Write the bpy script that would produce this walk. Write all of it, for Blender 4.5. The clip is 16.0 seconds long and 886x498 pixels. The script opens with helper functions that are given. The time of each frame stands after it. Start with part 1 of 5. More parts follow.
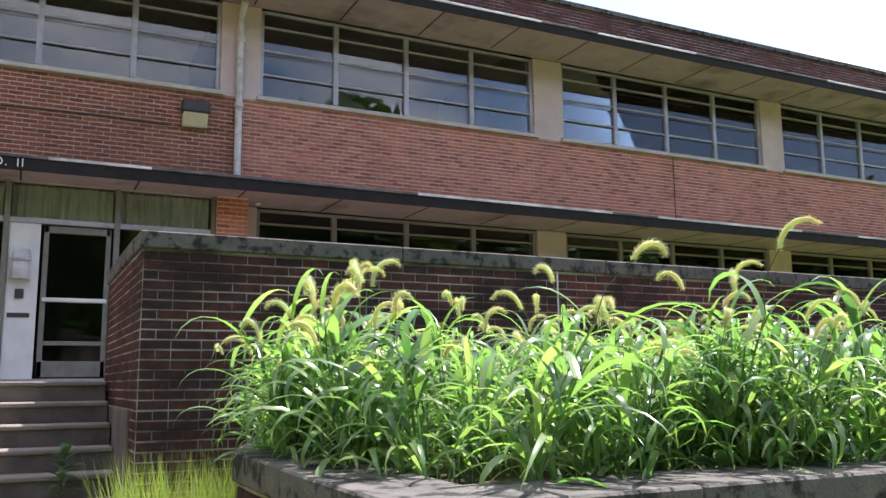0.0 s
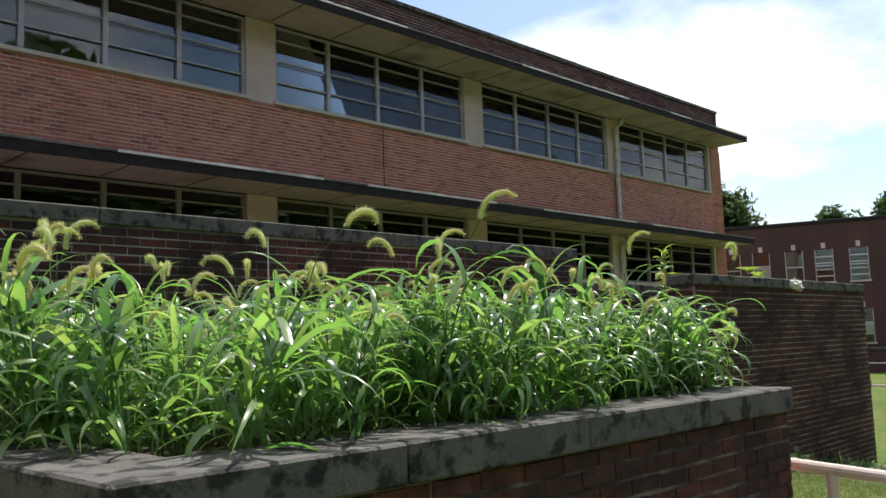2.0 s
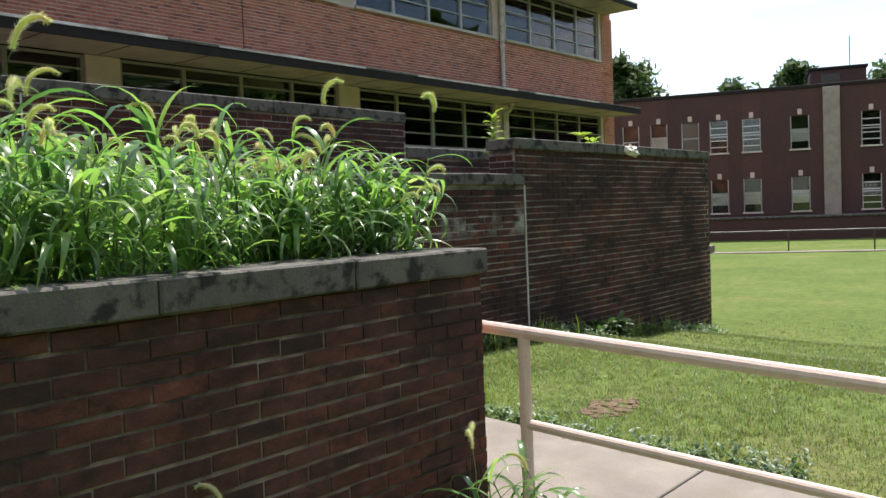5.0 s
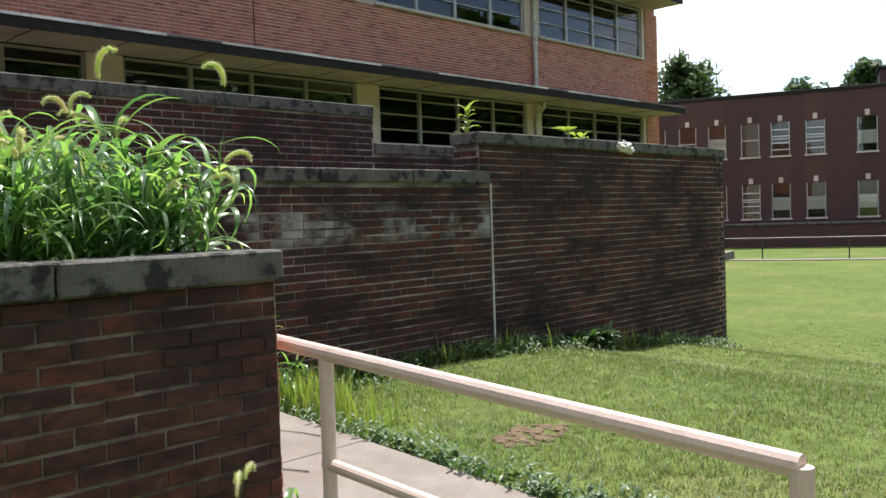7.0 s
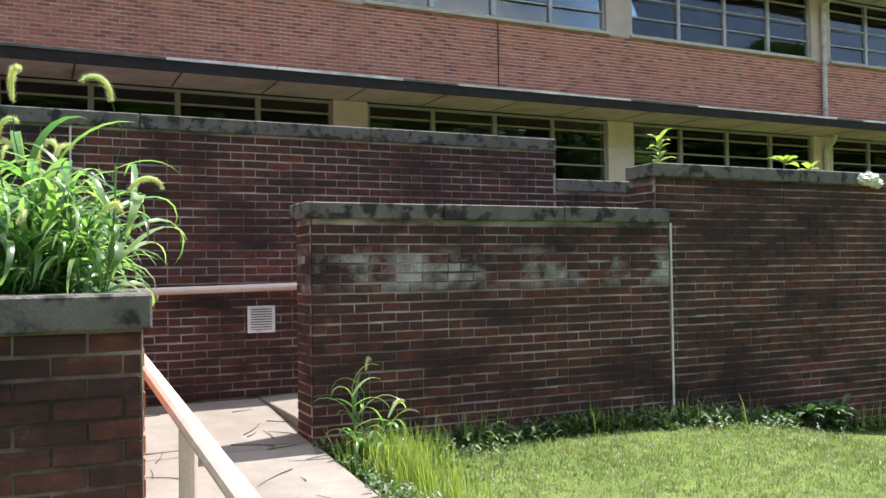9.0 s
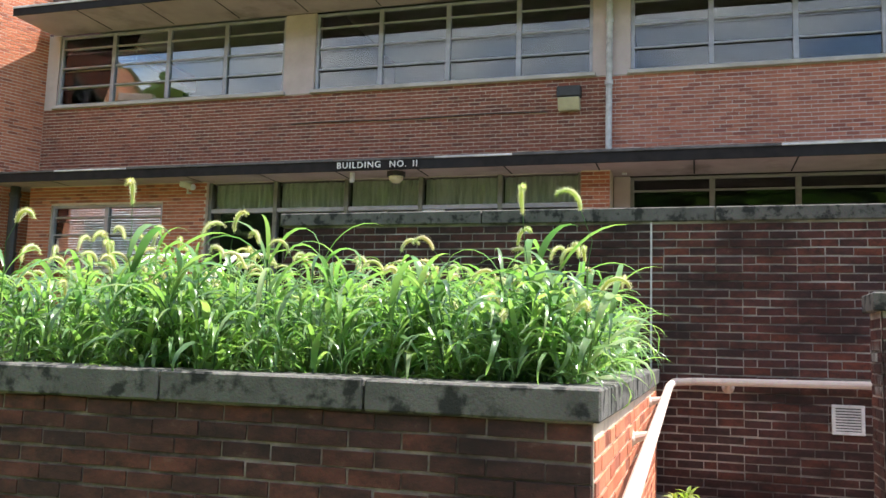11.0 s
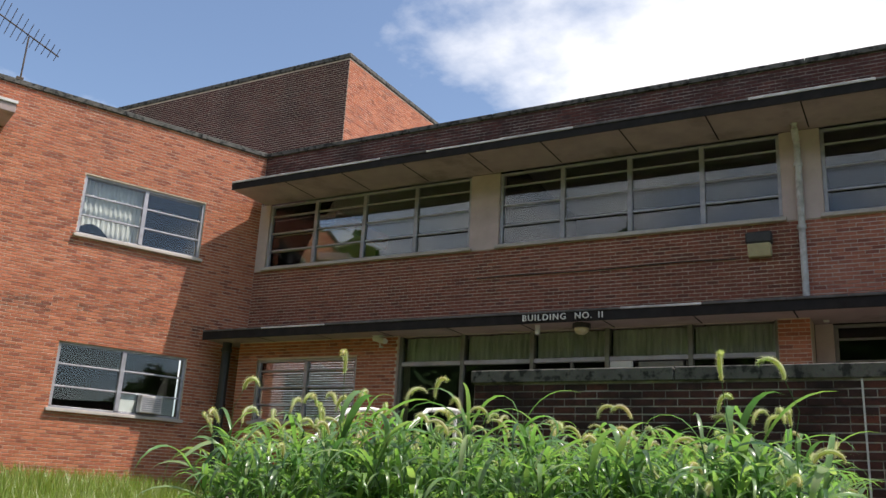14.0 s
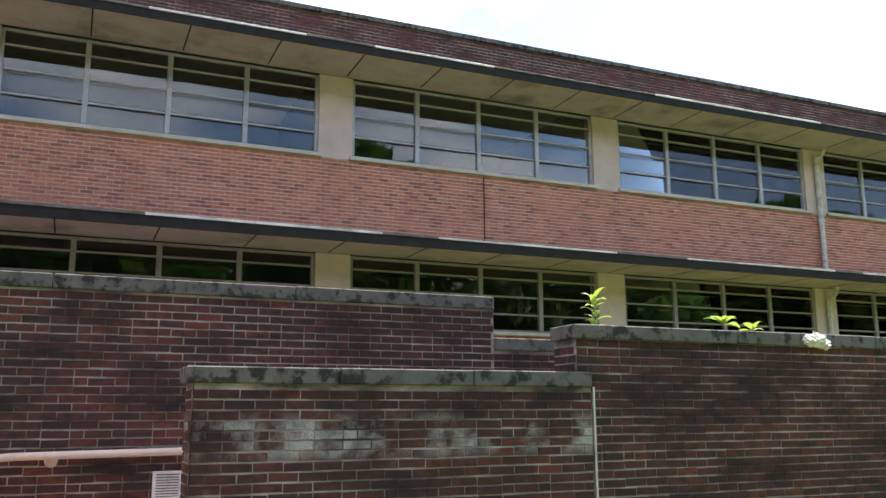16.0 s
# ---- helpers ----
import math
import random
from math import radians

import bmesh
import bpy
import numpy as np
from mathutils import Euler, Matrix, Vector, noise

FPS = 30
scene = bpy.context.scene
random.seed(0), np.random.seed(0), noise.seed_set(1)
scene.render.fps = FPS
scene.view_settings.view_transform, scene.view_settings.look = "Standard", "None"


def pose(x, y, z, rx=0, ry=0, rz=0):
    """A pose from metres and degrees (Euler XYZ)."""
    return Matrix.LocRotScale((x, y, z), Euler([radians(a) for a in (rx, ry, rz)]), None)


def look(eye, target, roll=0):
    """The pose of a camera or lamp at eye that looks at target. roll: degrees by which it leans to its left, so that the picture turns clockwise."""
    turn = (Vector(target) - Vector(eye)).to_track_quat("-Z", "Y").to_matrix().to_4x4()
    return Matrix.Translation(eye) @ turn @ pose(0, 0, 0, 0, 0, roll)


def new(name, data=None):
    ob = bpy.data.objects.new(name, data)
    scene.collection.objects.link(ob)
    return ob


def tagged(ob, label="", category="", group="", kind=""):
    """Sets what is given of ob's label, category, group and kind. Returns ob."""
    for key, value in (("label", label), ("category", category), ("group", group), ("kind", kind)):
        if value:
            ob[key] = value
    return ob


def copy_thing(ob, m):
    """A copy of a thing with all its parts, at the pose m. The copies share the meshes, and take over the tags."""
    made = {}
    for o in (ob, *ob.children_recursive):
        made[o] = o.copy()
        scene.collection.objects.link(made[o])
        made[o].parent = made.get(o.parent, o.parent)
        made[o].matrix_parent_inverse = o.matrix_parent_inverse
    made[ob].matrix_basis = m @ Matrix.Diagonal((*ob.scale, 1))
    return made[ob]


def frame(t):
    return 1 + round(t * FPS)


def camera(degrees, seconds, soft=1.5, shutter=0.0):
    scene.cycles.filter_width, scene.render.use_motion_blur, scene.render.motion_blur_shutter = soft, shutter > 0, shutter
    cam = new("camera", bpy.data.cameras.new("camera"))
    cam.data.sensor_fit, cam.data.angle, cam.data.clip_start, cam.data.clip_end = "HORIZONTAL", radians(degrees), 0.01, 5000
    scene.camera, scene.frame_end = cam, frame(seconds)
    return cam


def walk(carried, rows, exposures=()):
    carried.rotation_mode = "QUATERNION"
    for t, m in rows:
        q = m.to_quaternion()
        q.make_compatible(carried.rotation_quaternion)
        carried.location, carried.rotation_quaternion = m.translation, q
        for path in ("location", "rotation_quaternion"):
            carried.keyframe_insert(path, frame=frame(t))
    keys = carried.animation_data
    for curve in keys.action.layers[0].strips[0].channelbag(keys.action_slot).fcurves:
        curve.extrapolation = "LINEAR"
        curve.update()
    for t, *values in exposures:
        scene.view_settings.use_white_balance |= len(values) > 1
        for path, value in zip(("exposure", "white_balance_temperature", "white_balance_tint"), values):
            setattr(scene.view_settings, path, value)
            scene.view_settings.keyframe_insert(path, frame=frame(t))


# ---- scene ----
cam = camera(54.6, 16.0)

PATH = [
    (0, (0.532, -13.633, 1.459), (1.403, -11.86, 1.767), -0.5),
    (0.5, (0.523, -13.582, 1.469), (1.611, -11.934, 1.788), -1.1),
    (1, (0.536, -13.541, 1.483), (1.772, -12.001, 1.802), -1.6),
    (1.5, (0.591, -13.56, 1.479), (1.898, -12.077, 1.777), -1.7),
    (2, (0.527, -13.62, 1.461), (1.945, -12.225, 1.675), -1.9),
    (2.5, (0.573, -13.653, 1.418), (2.166, -12.447, 1.502), -1.3),
    (3, (0.678, -13.822, 1.402), (2.28, -12.625, 1.46), -1.5),
    (3.5, (0.867, -13.939, 1.379), (2.435, -12.697, 1.378), -2.5),
    (4, (1.028, -13.978, 1.376), (2.577, -12.715, 1.323), -2.7),
    (4.5, (1.247, -14.044, 1.38), (2.809, -12.796, 1.315), -2.7),
    (5, (1.539, -14.193, 1.361), (3.08, -12.921, 1.273), -2.2),
    (5.2, (1.672, -14.241, 1.365), (3.193, -12.947, 1.271), -1.8),
    (7.3, (3.07, -14.555, 1.278), (4.463, -13.121, 1.224), -2.1),
    (7.5, (3.287, -14.569, 1.275), (4.627, -13.085, 1.246), -2.2),
    (8, (3.694, -14.62, 1.271), (4.862, -12.996, 1.293), -1.5),
    (8.5, (4.046, -14.625, 1.245), (5.13, -12.944, 1.269), -1.2),
    (9, (4.337, -14.66, 1.251), (5.202, -12.857, 1.297), -0.8),
    (9.5, (4.646, -14.701, 1.264), (5.124, -12.76, 1.317), 1.1),
    (10, (4.847, -14.709, 1.262), (4.996, -12.717, 1.366), 2.8),
    (10.2, (4.879, -14.703, 1.261), (4.851, -12.708, 1.4), 2.9),
    (12.3, (5.081, -14.865, 1.432), (4.076, -13.184, 1.834), 0.0),
    (12.5, (5.062, -14.868, 1.437), (4.006, -13.228, 1.878), 0.4),
    (13, (4.984, -14.867, 1.414), (3.82, -13.324, 1.926), 1.0),
    (13.5, (4.961, -14.86, 1.401), (3.78, -13.336, 1.934), 2.5),
    (14, (4.992, -14.921, 1.368), (4.047, -13.246, 1.913), 3.1),
    (14.5, (5.03, -14.927, 1.346), (4.513, -13.069, 1.877), 2.7),
    (15, (5.097, -14.867, 1.338), (5.018, -12.93, 1.83), 2.6),
    (15.5, (5.175, -14.861, 1.356), (5.541, -12.945, 1.794), 1.5),
    (16, (5.276, -14.917, 1.376), (6.056, -13.116, 1.76), -0.3),
]
EXPOSURES = [(0, 1.25, 6250, 20), (0.5, 1.05, 6300, 19), (1, 0.72, 6400, 15), (1.5, 0.42, 6400, 13), (2.2, 0.28, 6450, 10), (3.5, 0.38, 6500, 9), (4.5, 0.62, 6500, 10), (5.2, 0.65, 6500, 10), (7.5, 0.8, 6350, 11), (9, 1.3, 6250, 11), (10.2, 1.42, 6250, 11), (12.5, 1.0, 6450, 11), (13.5, 0.40, 6500, 12), (14.5, 0.2, 6500, 11), (15, 0.45, 6350, 9), (15.5, 1.0, 6350, 11), (16, 1.42, 6300, 13)]
walk(cam, [(t, look(eye, target, roll)) for t, eye, target, roll in PATH], EXPOSURES)

# ---- world, sun, exposure ----
SUN = Vector((0.48, 0.125, 1.0)).normalized()
world = bpy.data.worlds.new("sky")
scene.world = world
world.use_nodes = True
wt = world.node_tree
wt.nodes.clear()
w_out = wt.nodes.new("ShaderNodeOutputWorld")
w_sky = wt.nodes.new("ShaderNodeTexSky")
w_sky.sky_type = "NISHITA"
w_sky.sun_disc = False
w_sky.sun_elevation = math.asin(SUN.z)
w_sky.sun_rotation = math.atan2(SUN.x, SUN.y)
w_sky.air_density, w_sky.dust_density = 1.0, 1.2
w_bg = wt.nodes.new("ShaderNodeBackground")
w_bg.inputs["Strength"].default_value = 0.15
w_cl = wt.nodes.new("ShaderNodeBackground")
w_cl.inputs["Color"].default_value = (1.0, 1.0, 1.0, 1)
w_cl.inputs["Strength"].default_value = 1.1
w_mix = wt.nodes.new("ShaderNodeMixShader")
w_tc = wt.nodes.new("ShaderNodeTexCoord")
w_sep = wt.nodes.new("ShaderNodeSeparateXYZ")
w_add = wt.nodes.new("ShaderNodeMath")
w_add.operation, w_add.inputs[1].default_value = "ADD", 0.22
w_div = wt.nodes.new("ShaderNodeVectorMath")
w_div.operation = "DIVIDE"
w_com = wt.nodes.new("ShaderNodeCombineXYZ")
w_n = wt.nodes.new("ShaderNodeTexNoise")
w_n.inputs["Scale"].default_value, w_n.inputs["Detail"].default_value, w_n.inputs["Roughness"].default_value = 1.25, 9, 0.55
w_map = wt.nodes.new("ShaderNodeMapping")
w_map.inputs["Location"].default_value = (3.1, 0.55, 0)
w_ramp = wt.nodes.new("ShaderNodeValToRGB")
w_ramp.color_ramp.elements[0].position, w_ramp.color_ramp.elements[1].position = 0.485, 0.62
L = wt.links.new
L(w_tc.outputs["Generated"], w_sep.inputs[0])
L(w_sep.outputs["Z"], w_add.inputs[0])
for k in range(3):
    L(w_add.outputs[0], w_com.inputs[k])
L(w_tc.outputs["Generated"], w_div.inputs[0])
L(w_com.outputs[0], w_div.inputs[1])
L(w_div.outputs[0], w_map.inputs["Vector"])
L(w_map.outputs[0], w_n.inputs["Vector"])
L(w_n.outputs["Fac"], w_ramp.inputs[0])
L(w_ramp.outputs["Color"], w_mix.inputs[0])
L(w_sky.outputs[0], w_bg.inputs["Color"])
L(w_bg.outputs[0], w_mix.inputs[1])
L(w_cl.outputs[0], w_mix.inputs[2])
L(w_mix.outputs[0], w_out.inputs["Surface"])

sun = new("sun", bpy.data.lights.new("sun", "SUN"))
sun.data.energy, sun.data.angle, sun.data.color = 5.0, radians(0.53), (1.0, 0.95, 0.87)
sun.matrix_world = look((0, 0, 60), Vector((0, 0, 60)) - SUN)


# ---- materials ----
def nodes(name):
    m = bpy.data.materials.new(name)
    m.use_nodes = True
    return m, m.node_tree, m.node_tree.nodes["Principled BSDF"]


def noise_node(t, scale, detail=6, stretch=(1, 1, 1), rough=0.6):
    g, mp, n = (t.nodes.new(k) for k in ("ShaderNodeNewGeometry", "ShaderNodeMapping", "ShaderNodeTexNoise"))
    mp.inputs["Scale"].default_value = stretch
    n.inputs["Scale"].default_value, n.inputs["Detail"].default_value, n.inputs["Roughness"].default_value = scale, detail, rough
    t.links.new(g.outputs["Position"], mp.inputs["Vector"])
    t.links.new(mp.outputs[0], n.inputs["Vector"])
    return n


def ramp_node(t, src, stops):
    r = t.nodes.new("ShaderNodeValToRGB")
    while len(r.color_ramp.elements) < len(stops):
        r.color_ramp.elements.new(0.5)
    for e, (p, c) in zip(r.color_ramp.elements, stops):
        e.position = p
        e.color = (*c, 1) if len(c) == 3 else c
    t.links.new(src, r.inputs[0])
    return r


def mix_node(t, kind, fac, a, b):
    n = t.nodes.new("ShaderNodeMix")
    n.data_type, n.blend_type = "RGBA", kind
    for v, i in ((fac, 0), (a, 6), (b, 7)):
        if hasattr(v, "links"):
            t.links.new(v, n.inputs[i])
        elif i == 0:
            n.inputs[0].default_value = v
        else:
            n.inputs[i].default_value = (*v, 1)
    return n.outputs[2]


def bump_node(t, bsdf, src, strength, dist):
    b = t.nodes.new("ShaderNodeBump")
    b.inputs["Strength"].default_value, b.inputs["Distance"].default_value = strength, dist
    t.links.new(src, b.inputs["Height"])
    t.links.new(b.outputs[0], bsdf.inputs["Normal"])


def surf(name, a, b, scale=8, rough=0.8, bump=0.3, fine=90, stain=None, stain_scale=1.2, stain_amt=0.6, metal=0.0, stretch=(1, 1, 1), cut=(0.45, 0.7)):
    """A plain weathered surface: two tones, fine grain and a stain with a shape of its own."""
    m, t, p = nodes(name)
    n1, n2 = noise_node(t, scale, stretch=stretch), noise_node(t, fine, 3)
    col = ramp_node(t, n1.outputs["Fac"], ((0.3, a), (0.7, b))).outputs["Color"]
    col = mix_node(t, "OVERLAY", 0.3, col, n2.outputs["Color"]) if bump else col
    if stain:
        n3 = noise_node(t, stain_scale, 8, stretch=stretch)
        k = ramp_node(t, n3.outputs["Fac"], ((cut[0], (0, 0, 0)), (cut[1], (stain_amt,) * 3))).outputs["Color"]
        col = mix_node(t, "MIX", k, col, stain)
    t.links.new(col, p.inputs["Base Color"])
    p.inputs["Roughness"].default_value, p.inputs["Metallic"].default_value = rough, metal
    if bump:
        bump_node(t, p, n2.outputs["Fac"], bump, 0.01)
    return m


def brick_mat(name, tones, stain, stain_amt, per_object, stain_scale=0.7, salt=None, bloom=(0.42, 0.42, 0.39), cut=(0.49, 0.6), soot=0.0):
    """Fired brick: one tone a brick, grain, soot streaks; salt: a height range with white bloom."""
    m, t, p = nodes(name)
    src = t.nodes.new("ShaderNodeObjectInfo").outputs["Random"] if per_object else t.nodes.new("ShaderNodeNewGeometry").outputs["Random Per Island"]
    k = len(tones)
    r = ramp_node(t, src, [((i + 0.5) / k, c) for i, c in enumerate(tones)])
    r.color_ramp.interpolation = "LINEAR"
    fine, big, mid = noise_node(t, 130, 4), noise_node(t, stain_scale, 7, stretch=(1, 1, 0.7)), noise_node(t, 7, 5)
    col = mix_node(t, "OVERLAY", 0.45, r.outputs["Color"], fine.outputs["Color"])
    f = ramp_node(t, mid.outputs["Fac"], ((0.35, (0.88,) * 3), (0.7, (1.07,) * 3))).outputs["Color"]
    col = mix_node(t, "MULTIPLY", 1.0, col, f)
    k = ramp_node(t, big.outputs["Fac"], ((0.42, (0, 0, 0)), (0.68, (stain_amt,) * 3))).outputs["Color"]
    col = mix_node(t, "MIX", k, col, stain)
    if soot:
        n4 = noise_node(t, 1.5, 9, stretch=(1, 1, 2.4), rough=0.7)
        k4 = ramp_node(t, n4.outputs["Fac"], ((0.42, (0, 0, 0)), (0.66, (soot,) * 3))).outputs["Color"]
        col = mix_node(t, "MIX", k4, col, (0.016, 0.0135, 0.013))
        n5 = noise_node(t, 11, 8, stretch=(1, 1, 1.5), rough=0.72)
        k5 = ramp_node(t, n5.outputs["Fac"], ((0.45, (0, 0, 0)), (0.68, (soot,) * 3))).outputs["Color"]
        col = mix_node(t, "MIX", k5, col, (0.022, 0.018, 0.017))
        k6 = ramp_node(t, n5.outputs["Fac"], ((0.26, (0.4,) * 3), (0.4, (0, 0, 0)))).outputs["Color"]
        col = mix_node(t, "MIX", k6, col, (0.22, 0.16, 0.13))
    if salt:
        g, s = t.nodes.new("ShaderNodeNewGeometry"), t.nodes.new("ShaderNodeSeparateXYZ")
        t.links.new(g.outputs["Position"], s.inputs[0])
        z0, z1, amt = salt
        mr = t.nodes.new("ShaderNodeMapRange")
        mr.inputs["From Min"].default_value, mr.inputs["From Max"].default_value = z0 - 0.08, z1 + 0.08
        t.links.new(s.outputs["Z"], mr.inputs["Value"])
        w = (z1 - z0 + 0.16)
        band = ramp_node(t, mr.outputs[0], ((0.0, (0, 0, 0)), (0.08 / w, (1, 1, 1)), (1 - 0.08 / w, (1, 1, 1)), (1.0, (0, 0, 0)))).outputs["Color"]
        sn = noise_node(t, 3.6, 8, stretch=(0.6, 1, 0.6), rough=0.7)
        shift = t.nodes.new("ShaderNodeMath")
        shift.operation = "MULTIPLY_ADD"
        shift.inputs[1].default_value, shift.inputs[2].default_value = 0.14, -0.07
        t.links.new(src, shift.inputs[0])
        lift = t.nodes.new("ShaderNodeMath")
        t.links.new(sn.outputs["Fac"], lift.inputs[0])
        t.links.new(shift.outputs[0], lift.inputs[1])
        sk = ramp_node(t, lift.outputs[0], ((cut[0], (0, 0, 0)), (cut[1], (amt,) * 3))).outputs["Color"]
        sf = ramp_node(t, fine.outputs["Fac"], ((0.3, (0.3,) * 3), (0.6, (1, 1, 1)))).outputs["Color"]
        kk = mix_node(t, "MULTIPLY", 1.0, mix_node(t, "MULTIPLY", 1.0, band, sk), sf)
        col = mix_node(t, "MIX", kk, col, bloom)
    t.links.new(col, p.inputs["Base Color"])
    p.inputs["Roughness"].default_value = 0.85
    bump_node(t, p, fine.outputs["Fac"], 0.5, 0.006)
    return m


ROSE = [(0.47, 0.162, 0.10), (0.54, 0.195, 0.125), (0.40, 0.132, 0.086), (0.57, 0.218, 0.144), (0.49, 0.168, 0.104), (0.31, 0.104, 0.074)]
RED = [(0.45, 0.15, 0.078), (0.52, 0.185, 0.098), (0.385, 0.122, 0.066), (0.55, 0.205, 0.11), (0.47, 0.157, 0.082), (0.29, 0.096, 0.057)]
DUSK = [(0.27, 0.088, 0.056), (0.31, 0.102, 0.064), (0.22, 0.073, 0.05), (0.34, 0.115, 0.07), (0.18, 0.063, 0.046)]
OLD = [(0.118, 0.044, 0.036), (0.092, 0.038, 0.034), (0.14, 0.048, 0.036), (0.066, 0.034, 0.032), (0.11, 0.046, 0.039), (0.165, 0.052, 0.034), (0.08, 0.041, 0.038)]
M_RED, M_RED_P = (brick_mat("facade_brick", RED, (0.17, 0.065, 0.048), 0.16, f, salt=(4.45, 4.68, 0.9), bloom=(0.05, 0.032, 0.028), cut=(0.47, 0.66)) for f in (False, True))
M_DUSK, M_DUSK_P = (brick_mat("sooty_brick", DUSK, (0.10, 0.045, 0.036), 0.3, f, salt=(4.45, 4.75, 0.9), bloom=(0.04, 0.028, 0.025), cut=(0.45, 0.64)) for f in (False, True))
M_ROSE, M_ROSE_P = (brick_mat("rose_brick", ROSE, (0.13, 0.06, 0.05), 0.24, f, salt=(4.45, 4.68, 0.9), bloom=(0.05, 0.034, 0.03), cut=(0.47, 0.66)) for f in (False, True))
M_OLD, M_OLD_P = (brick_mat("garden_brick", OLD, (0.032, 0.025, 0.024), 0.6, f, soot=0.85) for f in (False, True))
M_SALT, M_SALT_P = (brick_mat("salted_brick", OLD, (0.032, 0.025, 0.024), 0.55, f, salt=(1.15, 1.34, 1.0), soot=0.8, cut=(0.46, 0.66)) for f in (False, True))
# planter front only: tones darkened for its shaded face, with soot on top
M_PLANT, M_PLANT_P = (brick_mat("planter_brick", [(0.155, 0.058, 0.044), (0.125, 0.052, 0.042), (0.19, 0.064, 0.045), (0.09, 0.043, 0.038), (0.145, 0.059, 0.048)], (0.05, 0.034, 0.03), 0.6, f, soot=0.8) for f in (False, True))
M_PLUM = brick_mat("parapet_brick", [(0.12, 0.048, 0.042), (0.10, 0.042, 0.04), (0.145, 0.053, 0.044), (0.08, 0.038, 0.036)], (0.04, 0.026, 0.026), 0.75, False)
M_MORTAR = surf("mortar", (0.72, 0.58, 0.46), (0.56, 0.44, 0.34), 14, 0.95, 0.4, stain=(0.2, 0.13, 0.10), stain_amt=0.45)
M_MORTAR_PALE = surf("pale_mortar", (0.74, 0.65, 0.58), (0.58, 0.50, 0.45), 14, 0.95, 0.4, stain=(0.2, 0.14, 0.12), stain_amt=0.45)
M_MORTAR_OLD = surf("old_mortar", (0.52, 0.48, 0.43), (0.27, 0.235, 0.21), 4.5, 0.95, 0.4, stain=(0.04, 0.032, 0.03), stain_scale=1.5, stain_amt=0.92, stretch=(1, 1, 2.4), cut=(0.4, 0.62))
# mortar of the planter front, darkened with its brick for shade
M_MORTAR_DIM = surf("shaded_mortar", (0.34, 0.27, 0.235), (0.10, 0.075, 0.064), 7, 0.95, 0.4, stain=(0.04, 0.03, 0.027), stain_scale=2.0, stain_amt=0.9, stretch=(1, 1, 1.25), cut=(0.44, 0.6))
M_COPING = surf("coping_stone", (0.145, 0.137, 0.124), (0.088, 0.084, 0.077), 6, 0.9, 0.6, stain=(0.018, 0.019, 0.018), stain_scale=9.0, stain_amt=0.9, cut=(0.5, 0.59))
M_CONC = surf("path_concrete", (0.245, 0.215, 0.185), (0.165, 0.142, 0.124), 3, 0.92, 0.5, stain=(0.17, 0.14, 0.115), stain_scale=2.6, stain_amt=0.75, cut=(0.46, 0.66))
M_STEP = surf("step_concrete", (0.16, 0.135, 0.115), (0.09, 0.075, 0.065), 4, 0.92, 0.4, stain=(0.045, 0.04, 0.036), stain_scale=2.4, stain_amt=0.8)
# darker copy of the window frame, canopy shade put into its colour
M_LOWF = surf("shaded_frame", (0.29, 0.262, 0.255), (0.21, 0.19, 0.18), 9, 0.6, 0.1)
M_TAN = surf("tan_paint", (0.62, 0.49, 0.46), (0.54, 0.42, 0.39), 3, 0.7, 0.15, stain=(0.36, 0.28, 0.22), stain_amt=0.5)
M_SILL = surf("sill_stone", (0.60, 0.53, 0.48), (0.48, 0.42, 0.385), 5, 0.8, 0.2, stain=(0.3, 0.26, 0.21), stain_amt=0.5)
M_SOFFIT = surf("soffit_paint", (0.46, 0.355, 0.34), (0.36, 0.275, 0.265), 2, 0.8, 0.2, stain=(0.12, 0.09, 0.07), stain_scale=1.1, stain_amt=0.7, cut=(0.52, 0.72))
M_EDGE = surf("canopy_edge", (0.032, 0.027, 0.026), (0.016, 0.014, 0.014), 6, 0.75, 0.3, stain=(0.025, 0.025, 0.027), stain_amt=0.7)
M_FLASH = surf("flashing_metal", (0.78, 0.76, 0.75), (0.55, 0.52, 0.51), 5, 0.6, 0.2, stain=(0.16, 0.14, 0.13), stain_scale=1.2, stain_amt=0.8)
M_DULL = surf("blackened_metal", (0.17, 0.155, 0.15), (0.07, 0.062, 0.06), 4, 0.7, 0.2, stain=(0.03, 0.027, 0.026), stain_scale=3, stain_amt=0.8)
M_ALU = surf("aluminium_frame", (0.50, 0.48, 0.51), (0.38, 0.365, 0.39), 9, 0.5, 0.1, stain=(0.24, 0.23, 0.21), stain_scale=3, metal=0.5)
M_BRONZE = surf("storefront_frame", (0.24, 0.23, 0.19), (0.17, 0.16, 0.13), 9, 0.5, 0.1, metal=0.4)
M_PIPE = surf("peeling_pipe_paint", (0.68, 0.66, 0.65), (0.52, 0.49, 0.47), 9, 0.7, 0.3, stain=(0.22, 0.19, 0.17), stain_scale=7, stain_amt=0.7)
M_RAIL = surf("rail_paint", (0.62, 0.49, 0.43), (0.55, 0.42, 0.36), 12, 0.5, 0.15, stain=(0.30, 0.17, 0.12), stain_scale=9, stain_amt=0.5, cut=(0.6, 0.75))
M_WHITE = surf("white_paint", (0.78, 0.77, 0.73), (0.68, 0.67, 0.63), 4, 0.5, 0.1, stain=(0.4, 0.38, 0.33), stain_amt=0.4)
# near-black colour stands for the darkness of unlit rooms
M_DARK = surf("unlit_room_black", (0.05, 0.048, 0.045), (0.035, 0.033, 0.03), 2, 0.9, 0.1)
